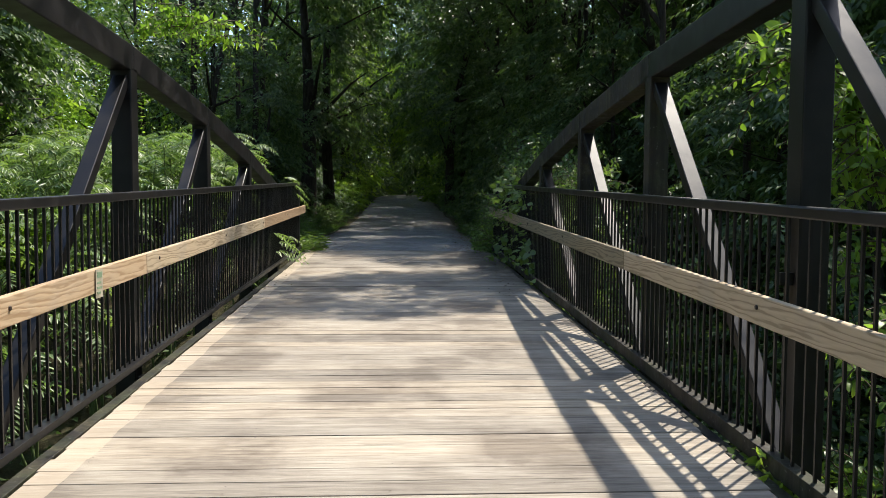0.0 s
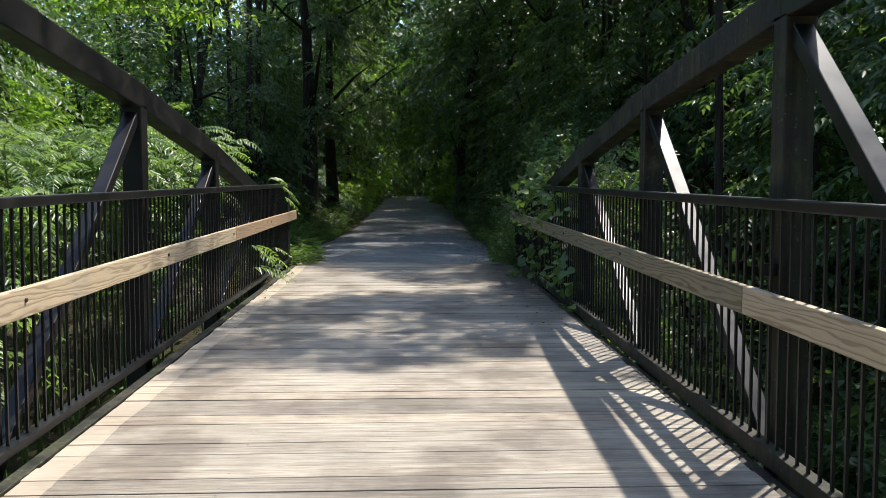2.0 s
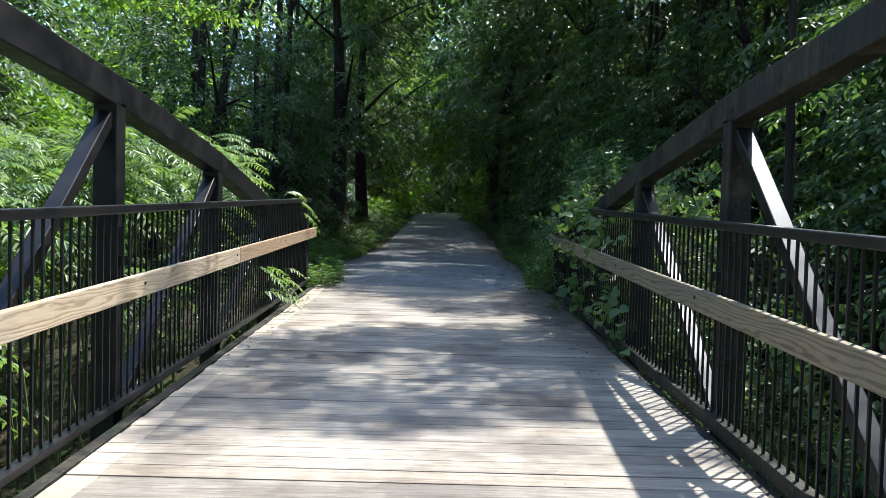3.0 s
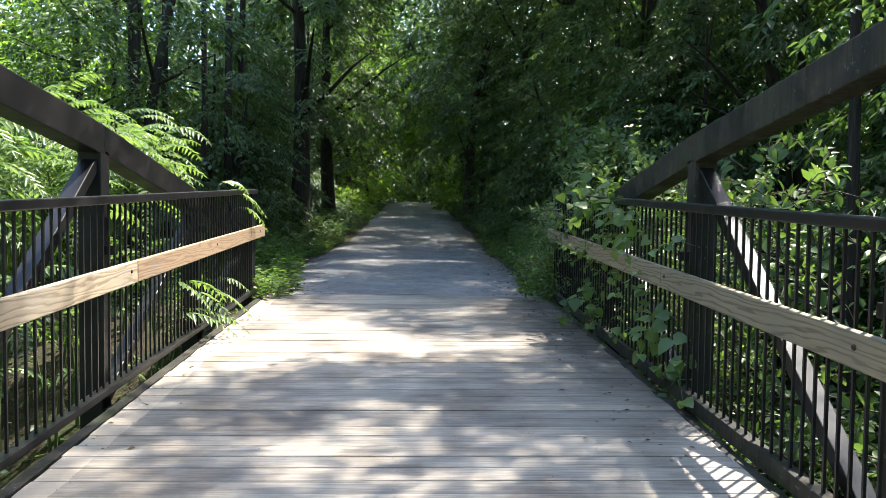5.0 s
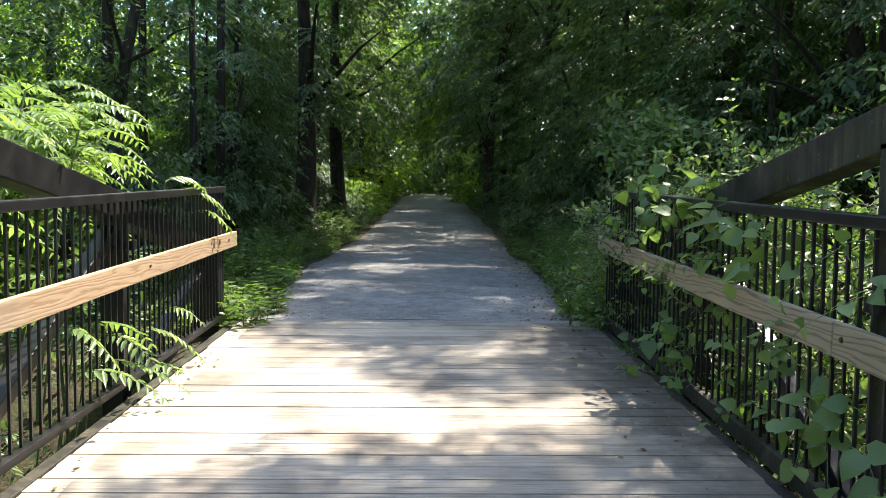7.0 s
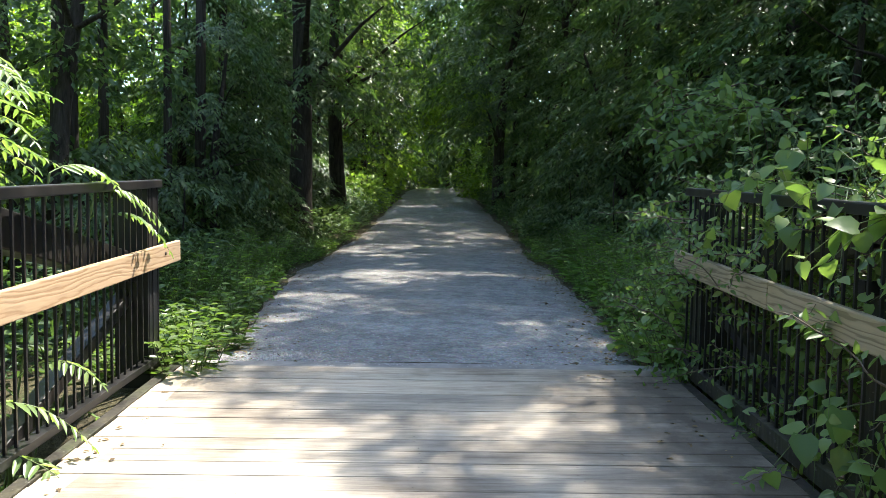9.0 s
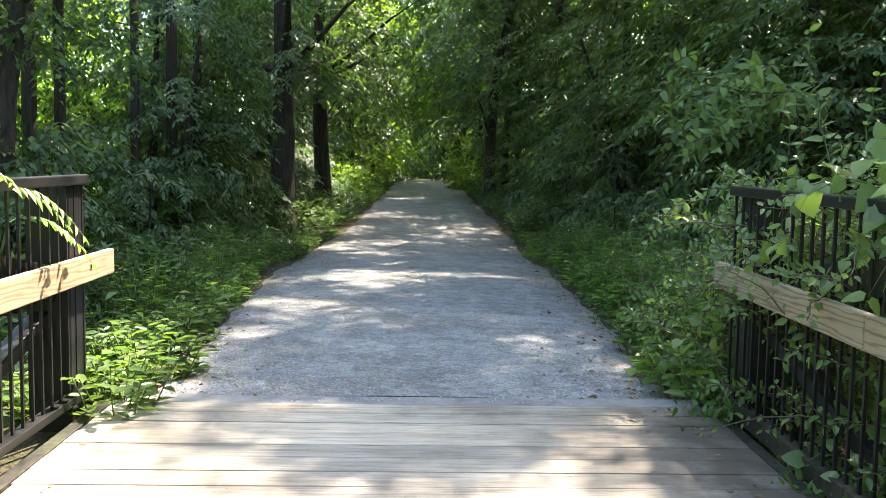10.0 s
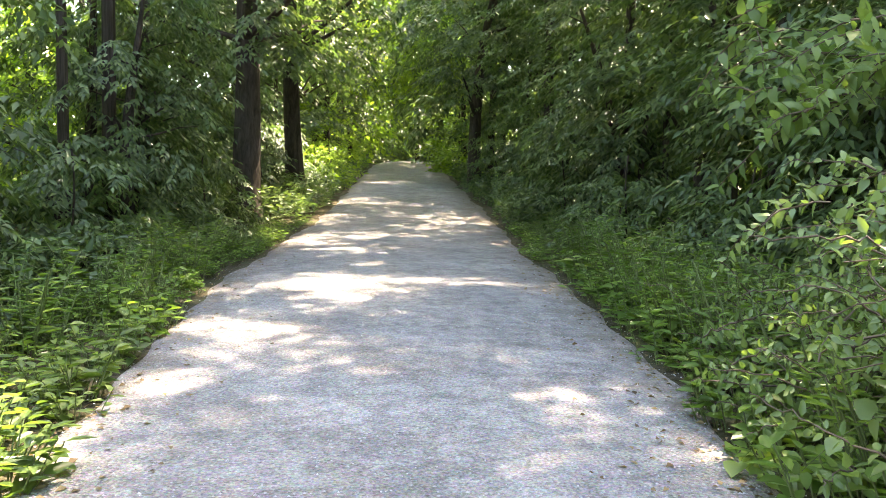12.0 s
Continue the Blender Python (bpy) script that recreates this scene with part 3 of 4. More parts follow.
# crowns that are shared between trees, of about unit height
CROWNS = [crown_mesh("crown", rng, 2.2, 2.2, 2.6, 340, 0.16, LEAF_WOOD, 26, 0.75, 0.35, -0.12) for _ in range(4)]
THIN = [crown_mesh("crown", rng, 2.2, 2.2, 2.4, 190, 0.15, LEAF_WOOD, 26, 0.8, 0.3, 0.0) for _ in range(3)]
LOW = [crown_mesh("crown", rng, 1.3, 1.3, 1.2, 230, 0.135, LEAF_WOOD, 22, 0.5, 0.3, -0.15) for _ in range(3)]
SUNLIT = [crown_mesh("crown", rng, 1.3, 1.3, 1.3, 180, 0.14, LEAF_BRIGHT, 20, 0.55, 0.3, -0.1) for _ in range(2)]
DROOP = [drooping_crown("crown", rng, 2.3, 2.3, 2.7, 66, LEAF_WOOD, 0.17, 14) for _ in range(4)]
SPARSE = [drooping_crown("crown", rng, 2.3, 2.3, 2.6, 46, LEAF_WOOD, 0.23, 11) for _ in range(3)]
DROOP_LOW = [drooping_crown("crown", rng, 1.35, 1.35, 1.25, 44, LEAF_WOOD, 0.15, 10) for _ in range(3)]
TRUNKS = [trunk_mesh(rng, 9.0, 0.17) for _ in range(4)]
STEMS = [trunk_mesh(rng, 2.2, 0.035, 0.08, 6, 0.35, 0.9) for _ in range(3)]


def tree(x, y, crown, trunk, z_crown, s=1.0, turn=0.0, girth=1.0, squash=1.0, label="", name="tree", cat="tree", off=(0, 0)):
    z = float(ground_z(x, y))
    e = tagged(empty(name, x, y, z), label or "tall leafy woodland tree with dark green crown", cat, group="woodland trees" if name == "tree" else "woodland shrubs")
    t = new("trunk", trunk)
    t.parent = e
    t.scale = (girth, girth, max(z_crown / 5.0, 0.5) if name == "tree" else 1.0)
    t.rotation_euler = (0, 0, turn)
    if math.hypot(*off) > 1:
        zc = z_crown - z
        V, F = tubes([[((0, 0, zc * 0.86), 0.06 * girth), ((off[0] * 0.45, off[1] * 0.45, zc * 0.94), 0.045 * girth), ((off[0], off[1], zc), 0.02)]], 7)
        new("limb", mesh_np("limb", V, F, BARK)).parent = e
    c = new("crown", crown)
    c.parent = e
    c.location = (off[0], off[1], z_crown - z if name == "tree" else z_crown)
    c.scale = (s, s, s * squash)
    c.rotation_euler = (0, 0, turn)
    return e


def woods(spots, seed, crowns=None, girth=1.0):
    crowns = crowns or CROWNS
    r = np.random.default_rng(seed)
    for x, y, zc, s, *off in spots:
        tree(x, y, crowns[r.integers(len(crowns))], TRUNKS[r.integers(4)], zc, s, r.uniform(0, 6.28), girth * r.uniform(0.7, 1.3), r.uniform(0.9, 1.2), off=off or (0, 0))


def shrub(x, y, s, bright=False, up=0.9, label=""):
    crowns = SUNLIT if bright else (DROOP_LOW if y > 17 else LOW)
    k = int(RNG.integers(len(crowns)))
    return tree(x, y, crowns[k], STEMS[int(RNG.integers(3))], up * s, s, RNG.uniform(0, 6.28), s, RNG.uniform(0.85, 1.15),
                label or ("bright shrub among the trees, sunlight put into its leaf colour" if bright else "dark green understory shrub beside the trail"), "shrub", "shrub")


# trees flanking the trail
woods([(-4.8, 20.5, 4.6, 0.85), (-7.4, 24.6, 4.6, 0.85), (-8.2, 28.6, 7.5, 1.1)], 6, THIN)
woods([(-5.8, 35.5, 5.0, 1.2), (-4.3, 46, 5.8, 1.3), (-4.2, 53, 6.0, 1.4),
              (6.6, 19.6, 5.0, 1.0), (5.6, 23.5, 4.8, 1.1), (5.6, 28, 5.2, 1.0), (6.4, 33, 5.2, 1.2), (5.1, 38.5, 5.4, 1.2), (4.8, 45, 5.4, 1.3),
       (8.6, 18, 5.2, 1.35), (9.5, 25, 5.2, 1.4), (9, 31.5, 5.4, 1.5),
       (8.5, 11, 4.4, 1.4), (10, 5, 4.4, 1.5), (9.5, -1, 4.2, 1.5), (13, 13, 5, 1.7), (-10, 10, 4.6, 1.3), (-13, 6, 4.6, 1.6), (-12, 0, 4.2, 1.6), (-9.5, 15, 5.0, 1.1),
       (-7.5, 14.5, 3.4, 0.9), (-9.5, 12.5, 3.4, 1.0), (-8.8, 16.8, 4.0, 1.0), (-11, 15, 4.4, 1.2), (6.0, 12.5, 2.6, 0.9), (5.8, 9.5, 2.0, 0.85), (7.2, 15.5, 3.2, 1.0), (7.6, 8.0, 3.0, 1.0), (-5.2, 27, 3.2, 0.95), (-4.1, 25.6, 2.5, 0.7), (-5.4, 34, 3.8, 1.0), (5.1, 31.6, 3.4, 1.0), (5.4, 20.6, 2.8, 0.8), (5.0, 35.5, 3.6, 1.0)], 5, DROOP)
woods([(7, 60, 5.4, 2.0), (-9, 60, 5.4, 2.0), (8.4, 40, 5.4, 1.6), (13, 21, 5.4, 1.7), (9, 48, 5.4, 1.8), (16, 45, 5.6, 2), (-7.5, 47, 5.4, 1.7), (-12, 52, 5.4, 1.9), (-12.5, 47, 11, 2.2), (11, 24, 12, 1.7), (9.6, 21, 10.5, 1.3), (13, 18, 11, 1.8), (10.5, 16.5, 9.5, 1.3), (6.5, 52, 9, 1.8), (-6.5, 53, 9.5, 1.9)], 57, SPARSE)
woods([(10, -12, 5, 1.9), (-10, -12, 5, 1.9), (0, -30, 5, 2.2), (7, -26, 5, 2), (-7, -26, 5, 2)], 55, SPARSE)
# trees that close the far end of the trail, most with sunlight in the leaf colour
woods([(0.6, 82, 4, 2.2), (2.4, 77, 2.2, 1.0, -1.0, 0), (-9.8, 20, 6.2, 1.1), (-8.4, 15.6, 5.2, 0.9)], 16)
woods([(-3.6, 76, 4.5, 3.0), (4, 68, 5.6, 2.8), (-4.5, 65, 5.0, 2.8), (-3.6, 60, 7.6, 2.0, 2.2, 0), (3.4, 57, 7.6, 1.8, -1.9, 0), (-2.75, 56, 2.5, 0.75), (-3.4, 50, 8.0, 1.6, 1.0, 0), (-9, 26, 3.2, 1.4), (-11, 30.5, 3.8, 1.7), (-9.6, 21, 3.4, 1.2), (-12.5, 24, 4.2, 1.7), (-10.5, 36.5, 4.2, 1.9), (-7.6, 31, 3.0, 1.1), (1.5, 88, 9, 4.0), (-2.5, 90, 5, 4), (-5, 96, 14, 6), (4, 98, 15, 6.5), (0, 104, 20, 7)], 15, SUNLIT)
woods([(3.6, 47, 8.0, 1.7, -1.2, 0), (3.8, 66, 5.0, 1.5), (-3.2, 68, 5.2, 1.4), (2.6, 80, 3.2, 1.6), (-0.6, 84, 4.5, 1.8), (4.8, 76, 4, 1.6), (-4.2, 78, 7.5, 1.8), (1.2, 74, 8.8, 1.8, -0.6, 0), (-3.8, 64, 11, 2.2, 2, 0), (4.2, 60, 12, 2.4, -1.5, 0)], 61, SPARSE)
# understory trees that fill the wood between the trunks
woods([(-4.5, 27.2, 2.6, 0.75), (-4.9, 28.5, 3.0, 1.0), (-5.4, 31.5, 3.4, 1.2), (5.3, 22.2, 3.0, 1.2), (5.6, 26.5, 3.2, 1.3), (6.6, 24, 3.2, 1.4), (5.2, 30.5, 3.2, 1.3)], 44, DROOP_LOW, 0.4)
# old trunks standing close to the trail
tree(-3.35, 31, DROOP[0], TRUNKS[0], 6.6, 1.15, 0.4, 2.1, 1.0, "old broad-trunked woodland tree close to the trail")
tree(-3.0, 37, DROOP[1], TRUNKS[1], 7.0, 1.2, 1.9, 1.75, 1.0, "old broad-trunked woodland tree close to the trail")
tree(2.72, 44, DROOP[2], TRUNKS[2], 6.9, 1.2, 2.2, 1.6, 1.0, "old dark-trunked woodland tree close to the trail")
# high crowns whose shade falls on the bridge end and the trail
woods([(4.4, 13.4, 8.4, 0.77, -1.3, -0.03), (7.4, 18.2, 9.0, 0.72, -2.85, 0.1), (7.2, 18.6, 9.2, 0.5, -4.1, 0.8), (7.6, 21.2, 9.6, 0.75, -2.8, -0.4), (6.8, 23.2, 9.6, 0.44, -3.8, -2.2), (5.4, 24.6, 9.5, 0.6, -1.3, -0.3), (6.2, 14.2, 8.0, 0.45, -2.0, 0.2), (-5.0, 22.5, 10.5, 0.85, 4.6, -0.5), (10.5, 12, 9, 1.2, -2, 0), (11.5, 15.5, 9.5, 1.2)], 8, None, 0.5)
woods([(6.8, 25.0, 12.5, 0.8), (6.0, 26.0, 9.5, 0.62, -3.9, -2.6), (5.4, 29.5, 9.8, 1.0), (5.6, 36, 10, 1.2), (5.4, 44, 10, 1.2)], 18, THIN, 0.55)
woods([(7.6, 22.6, 11.5, 0.85, -2.2, 0.2), (7.2, 25.6, 12, 0.55, -1.2, 0.1), (6.8, 28.4, 12.5, 0.8, -1.0, 0.4), (-4.4, 25.6, 12, 0.8, 6.2, 0.6), (5.8, 28.5, 12, 0.95, -4.6, 0.5)], 28, None, 0.55)
# crowns that keep the far side of the trail in the shade
woods([(-4.8, 24.8, 11, 1.0, 3.6, 0), (-5.4, 21.8, 10, 0.62, 6.2, 0.3), (-6.2, 24.0, 10, 0.6, 6.4, 0.2), (-4.6, 28, 12.5, 1.2, 2.6, 0), (-5.2, 33, 12.5, 1.4, 3, 0), (-5.2, 39, 12.5, 1.5, 3, 0), (-5, 46, 12.5, 1.1, 1.5, 0), (-12, 12, 8, 1.5)], 19, None, 0.6)
# the tall canopy that closes the wood above
woods([(5.2, 32, 13, 1.6, -1.2, 0), (5, 40.5, 13, 1.7, -1, 0), (9, 44, 13, 2.0), (4.6, 50, 13, 1.9), (15, 42, 13, 2.0),
       (-5.5, 56, 12.5, 2.0), (6.5, 58, 13, 2.2), (10, 30, 12.5, 1.7), (14, 36, 12.5, 1.8)], 12)
for x, y, s, br in [(-3.7, 19.4, 0.65, 0), (-3.9, 23, 0.8, 0), (-3.5, 27.5, 0.75, 0), (-3.6, 34, 0.9, 0), (-2.9, 41, 0.7, 1), (-2.7, 44, 0.7, 1), (-8.2, 20.5, 1.3, 1), (-9.8, 23.5, 1.4, 1), (-8.8, 17.6, 1.3, 1), (-10.5, 27, 1.5, 1),
                    (3.8, 22.0, 0.8, 0), (3.6, 26, 0.8, 0), (3.6, 31, 0.9, 0), (3.7, 36, 0.9, 0), (3.4, 42, 1, 0), (6.4, 20.5, 1.1, 0), (6.8, 27, 1.2, 0),
                    (4.6, 8.5, 1.1, 0), (4.6, 11.6, 1.1, 0), (4.6, 4.6, 1.1, 1), (5, 1.5, 1.2, 1), (4.2, 14.9, 0.9, 0), (6.5, 14.5, 1.3, 0), (7, 8, 1.4, 0),
                    (-6.5, 8.0, 1.2, 0), (-5.5, 5.0, 1.2, 0), (-4.6, 2.0, 1.1, 0), (-7, 0, 1.4, 0), (-7.4, 15.5, 1.2, 1),
                    (-5.0, 21.2, 1.3, 0), (-4.9, 24.6, 1.1, 0), (-4.7, 28.4, 1.2, 0), (-4.6, 32, 1.2, 0), (-5.5, 35.5, 1.5, 0), (-4.2, 40, 1.2, 0), (-5.6, 42, 1.6, 0), (-9.6, 33, 1.6, 1),
                    (5.0, 21.0, 1.2, 0), (5.2, 24.8, 1.3, 0), (4.7, 29.8, 1.2, 0), (5.0, 34.4, 1.4, 0), (4.6, 39, 1.3, 0), (6.4, 31, 1.6, 0), (7.2, 36, 1.7, 0), (7.5, 23, 1.5, 0), (8.8, 14, 1.6, 0), (4.6, 46, 1.5, 0), (-4.4, 48, 1.5, 1), (3.4, 55, 1.5, 1),
                    (-14, 16, 1.6, 1), (-15, 20, 1.7, 1), (-14, 24, 1.7, 1), (-16, 29, 1.9, 1), (-14, 33, 1.8, 1), (-17, 37, 2.0, 1), (-13, 43, 2.0, 1), (-18, 23, 2.2, 1), (-12.5, 20, 1.3, 1)]:
    shrub(x, y, s, bool(br))


def far_woods():
    r = np.random.default_rng(3)
    n = 150000
    a = r.uniform(0, 2 * math.pi, n)
    d = r.uniform(24, 60, n)
    x, y = d * np.sin(a), 14 + d * np.cos(a) * 1.15
    keep = ~((np.abs(x) < 6) & (y > 14) & (y < 64)) & ~((x < -8) & (x > -26) & (y > 8) & (y < 52))
    x, y = x[keep], y[keep]
    z = -1 + 23 * r.random(len(x)) ** 1.25
    P = np.stack([x, y, z], 1)
    D = r.normal(size=P.shape) * (1, 1, 0.6)
    N = np.array([[0, 0, 1.0]]) + r.normal(size=P.shape) * 0.8
    L = r.uniform(0.3, 0.8, len(P))
    V, F = leaves(P, D, N, L, L * 0.6)
    tagged(new("far_woods", mesh_np("far_woods", V, F, LEAF_WOOD)), "dense green woodland all round in the distance", "woods", kind="stuff")


far_woods()


def field_hedge():
    """Growth on the far side of the clearing, with sunlight put into its leaf colour."""
    r = np.random.default_rng(9)
    n = 70000
    y = r.uniform(2, 66, n)
    x = -20 - 7 * r.random(n) - 1.5 * np.sin(0.6 * y)
    P = np.stack([x, y, ground_z(x, y) + 19 * r.random(n) ** 1.25], 1)
    D = r.normal(size=P.shape) * (1, 1, 0.6)
    N = np.array([[0.2, 0, 1.0]]) + r.normal(size=P.shape) * 0.7
    L = r.uniform(0.2, 0.5, n)
    V, F = leaves(P, D, N, L, L * 0.6)
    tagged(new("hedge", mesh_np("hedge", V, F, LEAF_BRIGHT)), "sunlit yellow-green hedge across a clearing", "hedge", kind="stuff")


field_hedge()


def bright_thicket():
    """Growth that glimmers between the trunks on the sunny side of the wood, sunlight put into its leaf colour."""
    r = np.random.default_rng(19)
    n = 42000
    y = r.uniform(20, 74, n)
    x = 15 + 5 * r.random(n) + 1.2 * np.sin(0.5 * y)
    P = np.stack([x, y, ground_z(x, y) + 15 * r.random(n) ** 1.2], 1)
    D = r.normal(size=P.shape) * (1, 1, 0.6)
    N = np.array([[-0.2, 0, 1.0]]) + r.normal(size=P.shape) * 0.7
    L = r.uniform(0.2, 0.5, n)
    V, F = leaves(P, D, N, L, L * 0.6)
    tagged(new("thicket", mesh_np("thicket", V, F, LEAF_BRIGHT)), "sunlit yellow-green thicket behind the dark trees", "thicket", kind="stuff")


bright_thicket()


# ---- sumac thicket beside the bridge ----
def bend_path(p, d, length, droop, n=9):
    """Points of an arching stalk that starts at p towards d and sinks at its end."""
    t = np.linspace(0, 1, n)[:, None]
    d = np.asarray(d, float) / np.linalg.norm(d)
    return np.asarray(p, float) + d * length * t + np.array([0, 0, -1.0]) * droop * length * t * t


def frond_parts(rng, p, d, length, droop, leaflet=0.105, pairs=11):
    """Leaflet arrays of one feather-shaped leaf, and its stalk path."""
    n = pairs + 2
    pts = bend_path(p, d, length, droop, n)
    tan = unit(np.gradient(pts, axis=0))
    side = unit(np.cross(tan, np.array([[0, 0, 1.0]]) + rng.normal(size=(1, 3)) * 0.2))
    up = np.cross(side, tan)
    P, D, N, L = [], [], [], []
    for i in range(2, n):
        s = math.sin(math.pi * (0.22 + 0.72 * i / n)) ** 0.7
        for sg in (-1, 1):
            P.append(pts[i])
            D.append(tan[i] * 0.55 + side[i] * sg + np.array([0, 0, -0.28]) + rng.normal(size=3) * 0.1)
            N.append(up[i] + side[i] * sg * 0.3 + rng.normal(size=3) * 0.15)
            L.append(leaflet * s * rng.uniform(0.85, 1.15))
    P.append(pts[-1]); D.append(tan[-1]); N.append(up[-1]); L.append(leaflet * 0.6)
    return P, D, N, L, [(q, 0.004 * (1 - 0.6 * i / n)) for i, q in enumerate(pts)]


def leafy_thing(name, label, cat, group, base, pieces, mat, stalk_mat, piece_name, stems=()):
    """A plant standing at base: each piece is a stalk with its leaves."""
    e = tagged(empty(name, *base), label, cat, group=group)
    b = np.array(base, float)
    for path in stems:
        V, F = tubes([path], 6)
        new("stem", mesh_np("stem", V - b, F, stalk_mat)).parent = e
    joined = []
    for P, D, N, L, W, path in pieces:
        args = (np.array(P) - b, np.array(D), np.array(N), np.array(L), np.array(L) * W)
        V, F = leaves(*args, True) if name in ("sumac", "shrub") else broad_leaves(*args)
        VS, FS = tubes([path], 4)
        if name == "sucker":
            joined.append((V, F))
            continue
        me = mesh_np(piece_name, np.concatenate([V, VS - b]), np.concatenate([F, FS + len(V)]), mat)
        me.materials.append(stalk_mat)
        me.polygons.foreach_set("material_index", [0] * len(F) + [1] * len(FS))
        new(piece_name, me).parent = e
    if joined:
        starts = np.cumsum([0] + [len(V) for V, F in joined])
        me = mesh_np("foliage", np.concatenate([V for V, F in joined]), np.concatenate([F + k for (V, F), k in zip(joined, starts)]), mat)
        tagged(new("foliage", me), kind="stuff").parent = e
    return e


def sumac(x, y, top, rng, fronds=11, flen=0.62, stems=2, spread=0.35):
    z = float(ground_z(x, y))
    pieces, trunks = [], []
    for _ in range(stems):
        tx, ty, tz = x + rng.normal() * spread, y + rng.normal() * spread, top + rng.uniform(-0.35, 0.05)
        at = lambda t: np.array((x + (tx - x) * t ** 1.5, y + (ty - y) * t ** 1.5, z - 0.1 + (tz - z + 0.1) * t))
        trunks.append([(at(t), 0.018 * (1 - 0.6 * t)) for t in np.linspace(0, 1, 7)])
        for k in range(fronds):
            a = 2.4 * k + rng.uniform(-0.4, 0.4)
            f = k / fronds
            drop = 0.75 * f * rng.uniform(0.6, 1.1) / (tz - z + 0.1)
            rise = 0.75 - 0.75 * f + rng.normal() * 0.15
            P, D, N, L, st = frond_parts(rng, at(max(1 - drop, 0.2)), (math.cos(a), math.sin(a), rise), flen * rng.uniform(0.8, 1.2), rng.uniform(0.45, 0.75), 0.115 * flen / 0.62)
            pieces.append((P, D, N, L, 0.3, st))
    return leafy_thing("sumac", "sunlit sumac shrub with feather-shaped leaves beside the bridge", "shrub", "sumac thicket", (x, y, z), pieces, LEAF_SUMAC, STEM, "frond", trunks)


rng = np.random.default_rng(11)
for x, y, top in [(-2.75, 14.3, 1.95), (-2.9, 13.0, 1.9), (-3.3, 12.0, 1.9), (-3.5, 14.9, 2.2), (-3.9, 13.4, 2.2), (-4.2, 11.4, 2.0), (-4.6, 14.6, 2.5), (-4.9, 12.6, 2.3), (-5.4, 11.0, 2.1),
                  (-5.6, 13.8, 2.6), (-6.2, 12.2, 2.4), (-6.4, 15.0, 3.0), (-3.3, 10.4, 1.1), (-4.1, 9.4, 1.0), (-5.2, 9.2, 1.5), (-6.4, 10.0, 2.0), (-7.2, 13.4, 2.9), (-7.4, 11.4, 2.5), (-2.9, 11.2, 0.8),
                  (-3.0, 9.2, 0.3), (-3.2, 7.6, -0.2), (-4.4, 7.4, 0.4), (-5.4, 15.9, 3.1), (-6.0, 17.2, 3.5), (-3.2, 13.6, 1.7), (-4.4, 12.4, 2.0), (-3.6, 11.2, 1.5), (-5.0, 10.2, 1.8), (-4.6, 15.6, 2.8), (-5.2, 14.6, 2.9), (-6.0, 13.4, 2.9), (-7.0, 14.6, 3.4), (-8.2, 12.6, 3.2), (-8.2, 15.8, 3.9),
                  (-3.0, 13.7, 2.05), (-3.5, 12.6, 2.2), (-3.4, 14.4, 2.4), (-4.0, 13.0, 2.5), (-4.2, 14.2, 2.75), (-4.9, 13.6, 3.0), (-5.4, 12.2, 2.8), (-4.2, 11.8, 2.3), (-3.9, 12.0, 2.1), (-4.8, 11.6, 2.4)]:
    sumac(x - (0.28 if x > -3.1 else 0), y, min(top + 0.1, (1.55 + 0.12 * (y - 10)) if x < -3.8 else 2.2), rng, 13, 0.68)
# low fronds that lean through and over the railing
for x, y, top in [(-2.25, 13.2, 0.75), (-2.3, 12.1, 0.55), (-2.2, 14.2, 0.5)]:
    sumac(x, y, top, rng, 7, 0.55, 1, 0.1)


def lone_frond(p, d, length, droop, rng, foot):
    P, D, N, L, st = frond_parts(rng, p, d, length, droop, 0.11, 10)
    f = np.array(foot, float)
    q = np.array(p, float)
    leafy_thing("sumac", "bright sumac shoot leaning through the railing", "shrub", "sumac thicket", tuple(f), [(P, D, N, L, 0.32, st)], LEAF_SUMAC, STEM, "frond", [[(f + (q - f) * t, 0.006) for t in np.linspace(0, 1, 5)]])


for p, d, ln, dr in [((-1.98, 14.85, 1.28), (1, 0.5, 0.4), 0.42, 0.9), ((-1.95, 14.6, 1.3), (0.5, 0.8, 0.3), 0.5, 0.7), ((-1.95, 14.2, 1.36), (0.4, 0.8, 0.5), 0.5, 0.6), ((-2.0, 13.0, 0.35), (1, -0.5, 0.3), 0.55, 0.6),
                     ((-2.0, 12.8, 0.22), (1, 0.1, 0.2), 0.6, 0.5), ((-2.0, 13.5, 0.28), (1, 0.5, 0.5), 0.55, 0.8), ((-1.98, 12.3, 0.5), (0.9, -0.3, 0.4), 0.5, 0.8), ((-2.0, 13.6, 0.05), (1, -0.3, 0.3), 0.6, 0.55), ((-1.98, 12.5, 0.2), (1, 0.2, 0.35), 0.55, 0.6), ((-1.98, 12.6, 0.45), (0.8, 0.6, 0.5), 0.5, 0.7), ((-1.98, 15.0, 1.1), (0.7, 0.4, 0.5), 0.45, 1.0)]:
    lone_frond(p, d, ln, dr, rng, (p[0] - 0.3, p[1], float(ground_z(p[0] - 0.3, p[1]))))


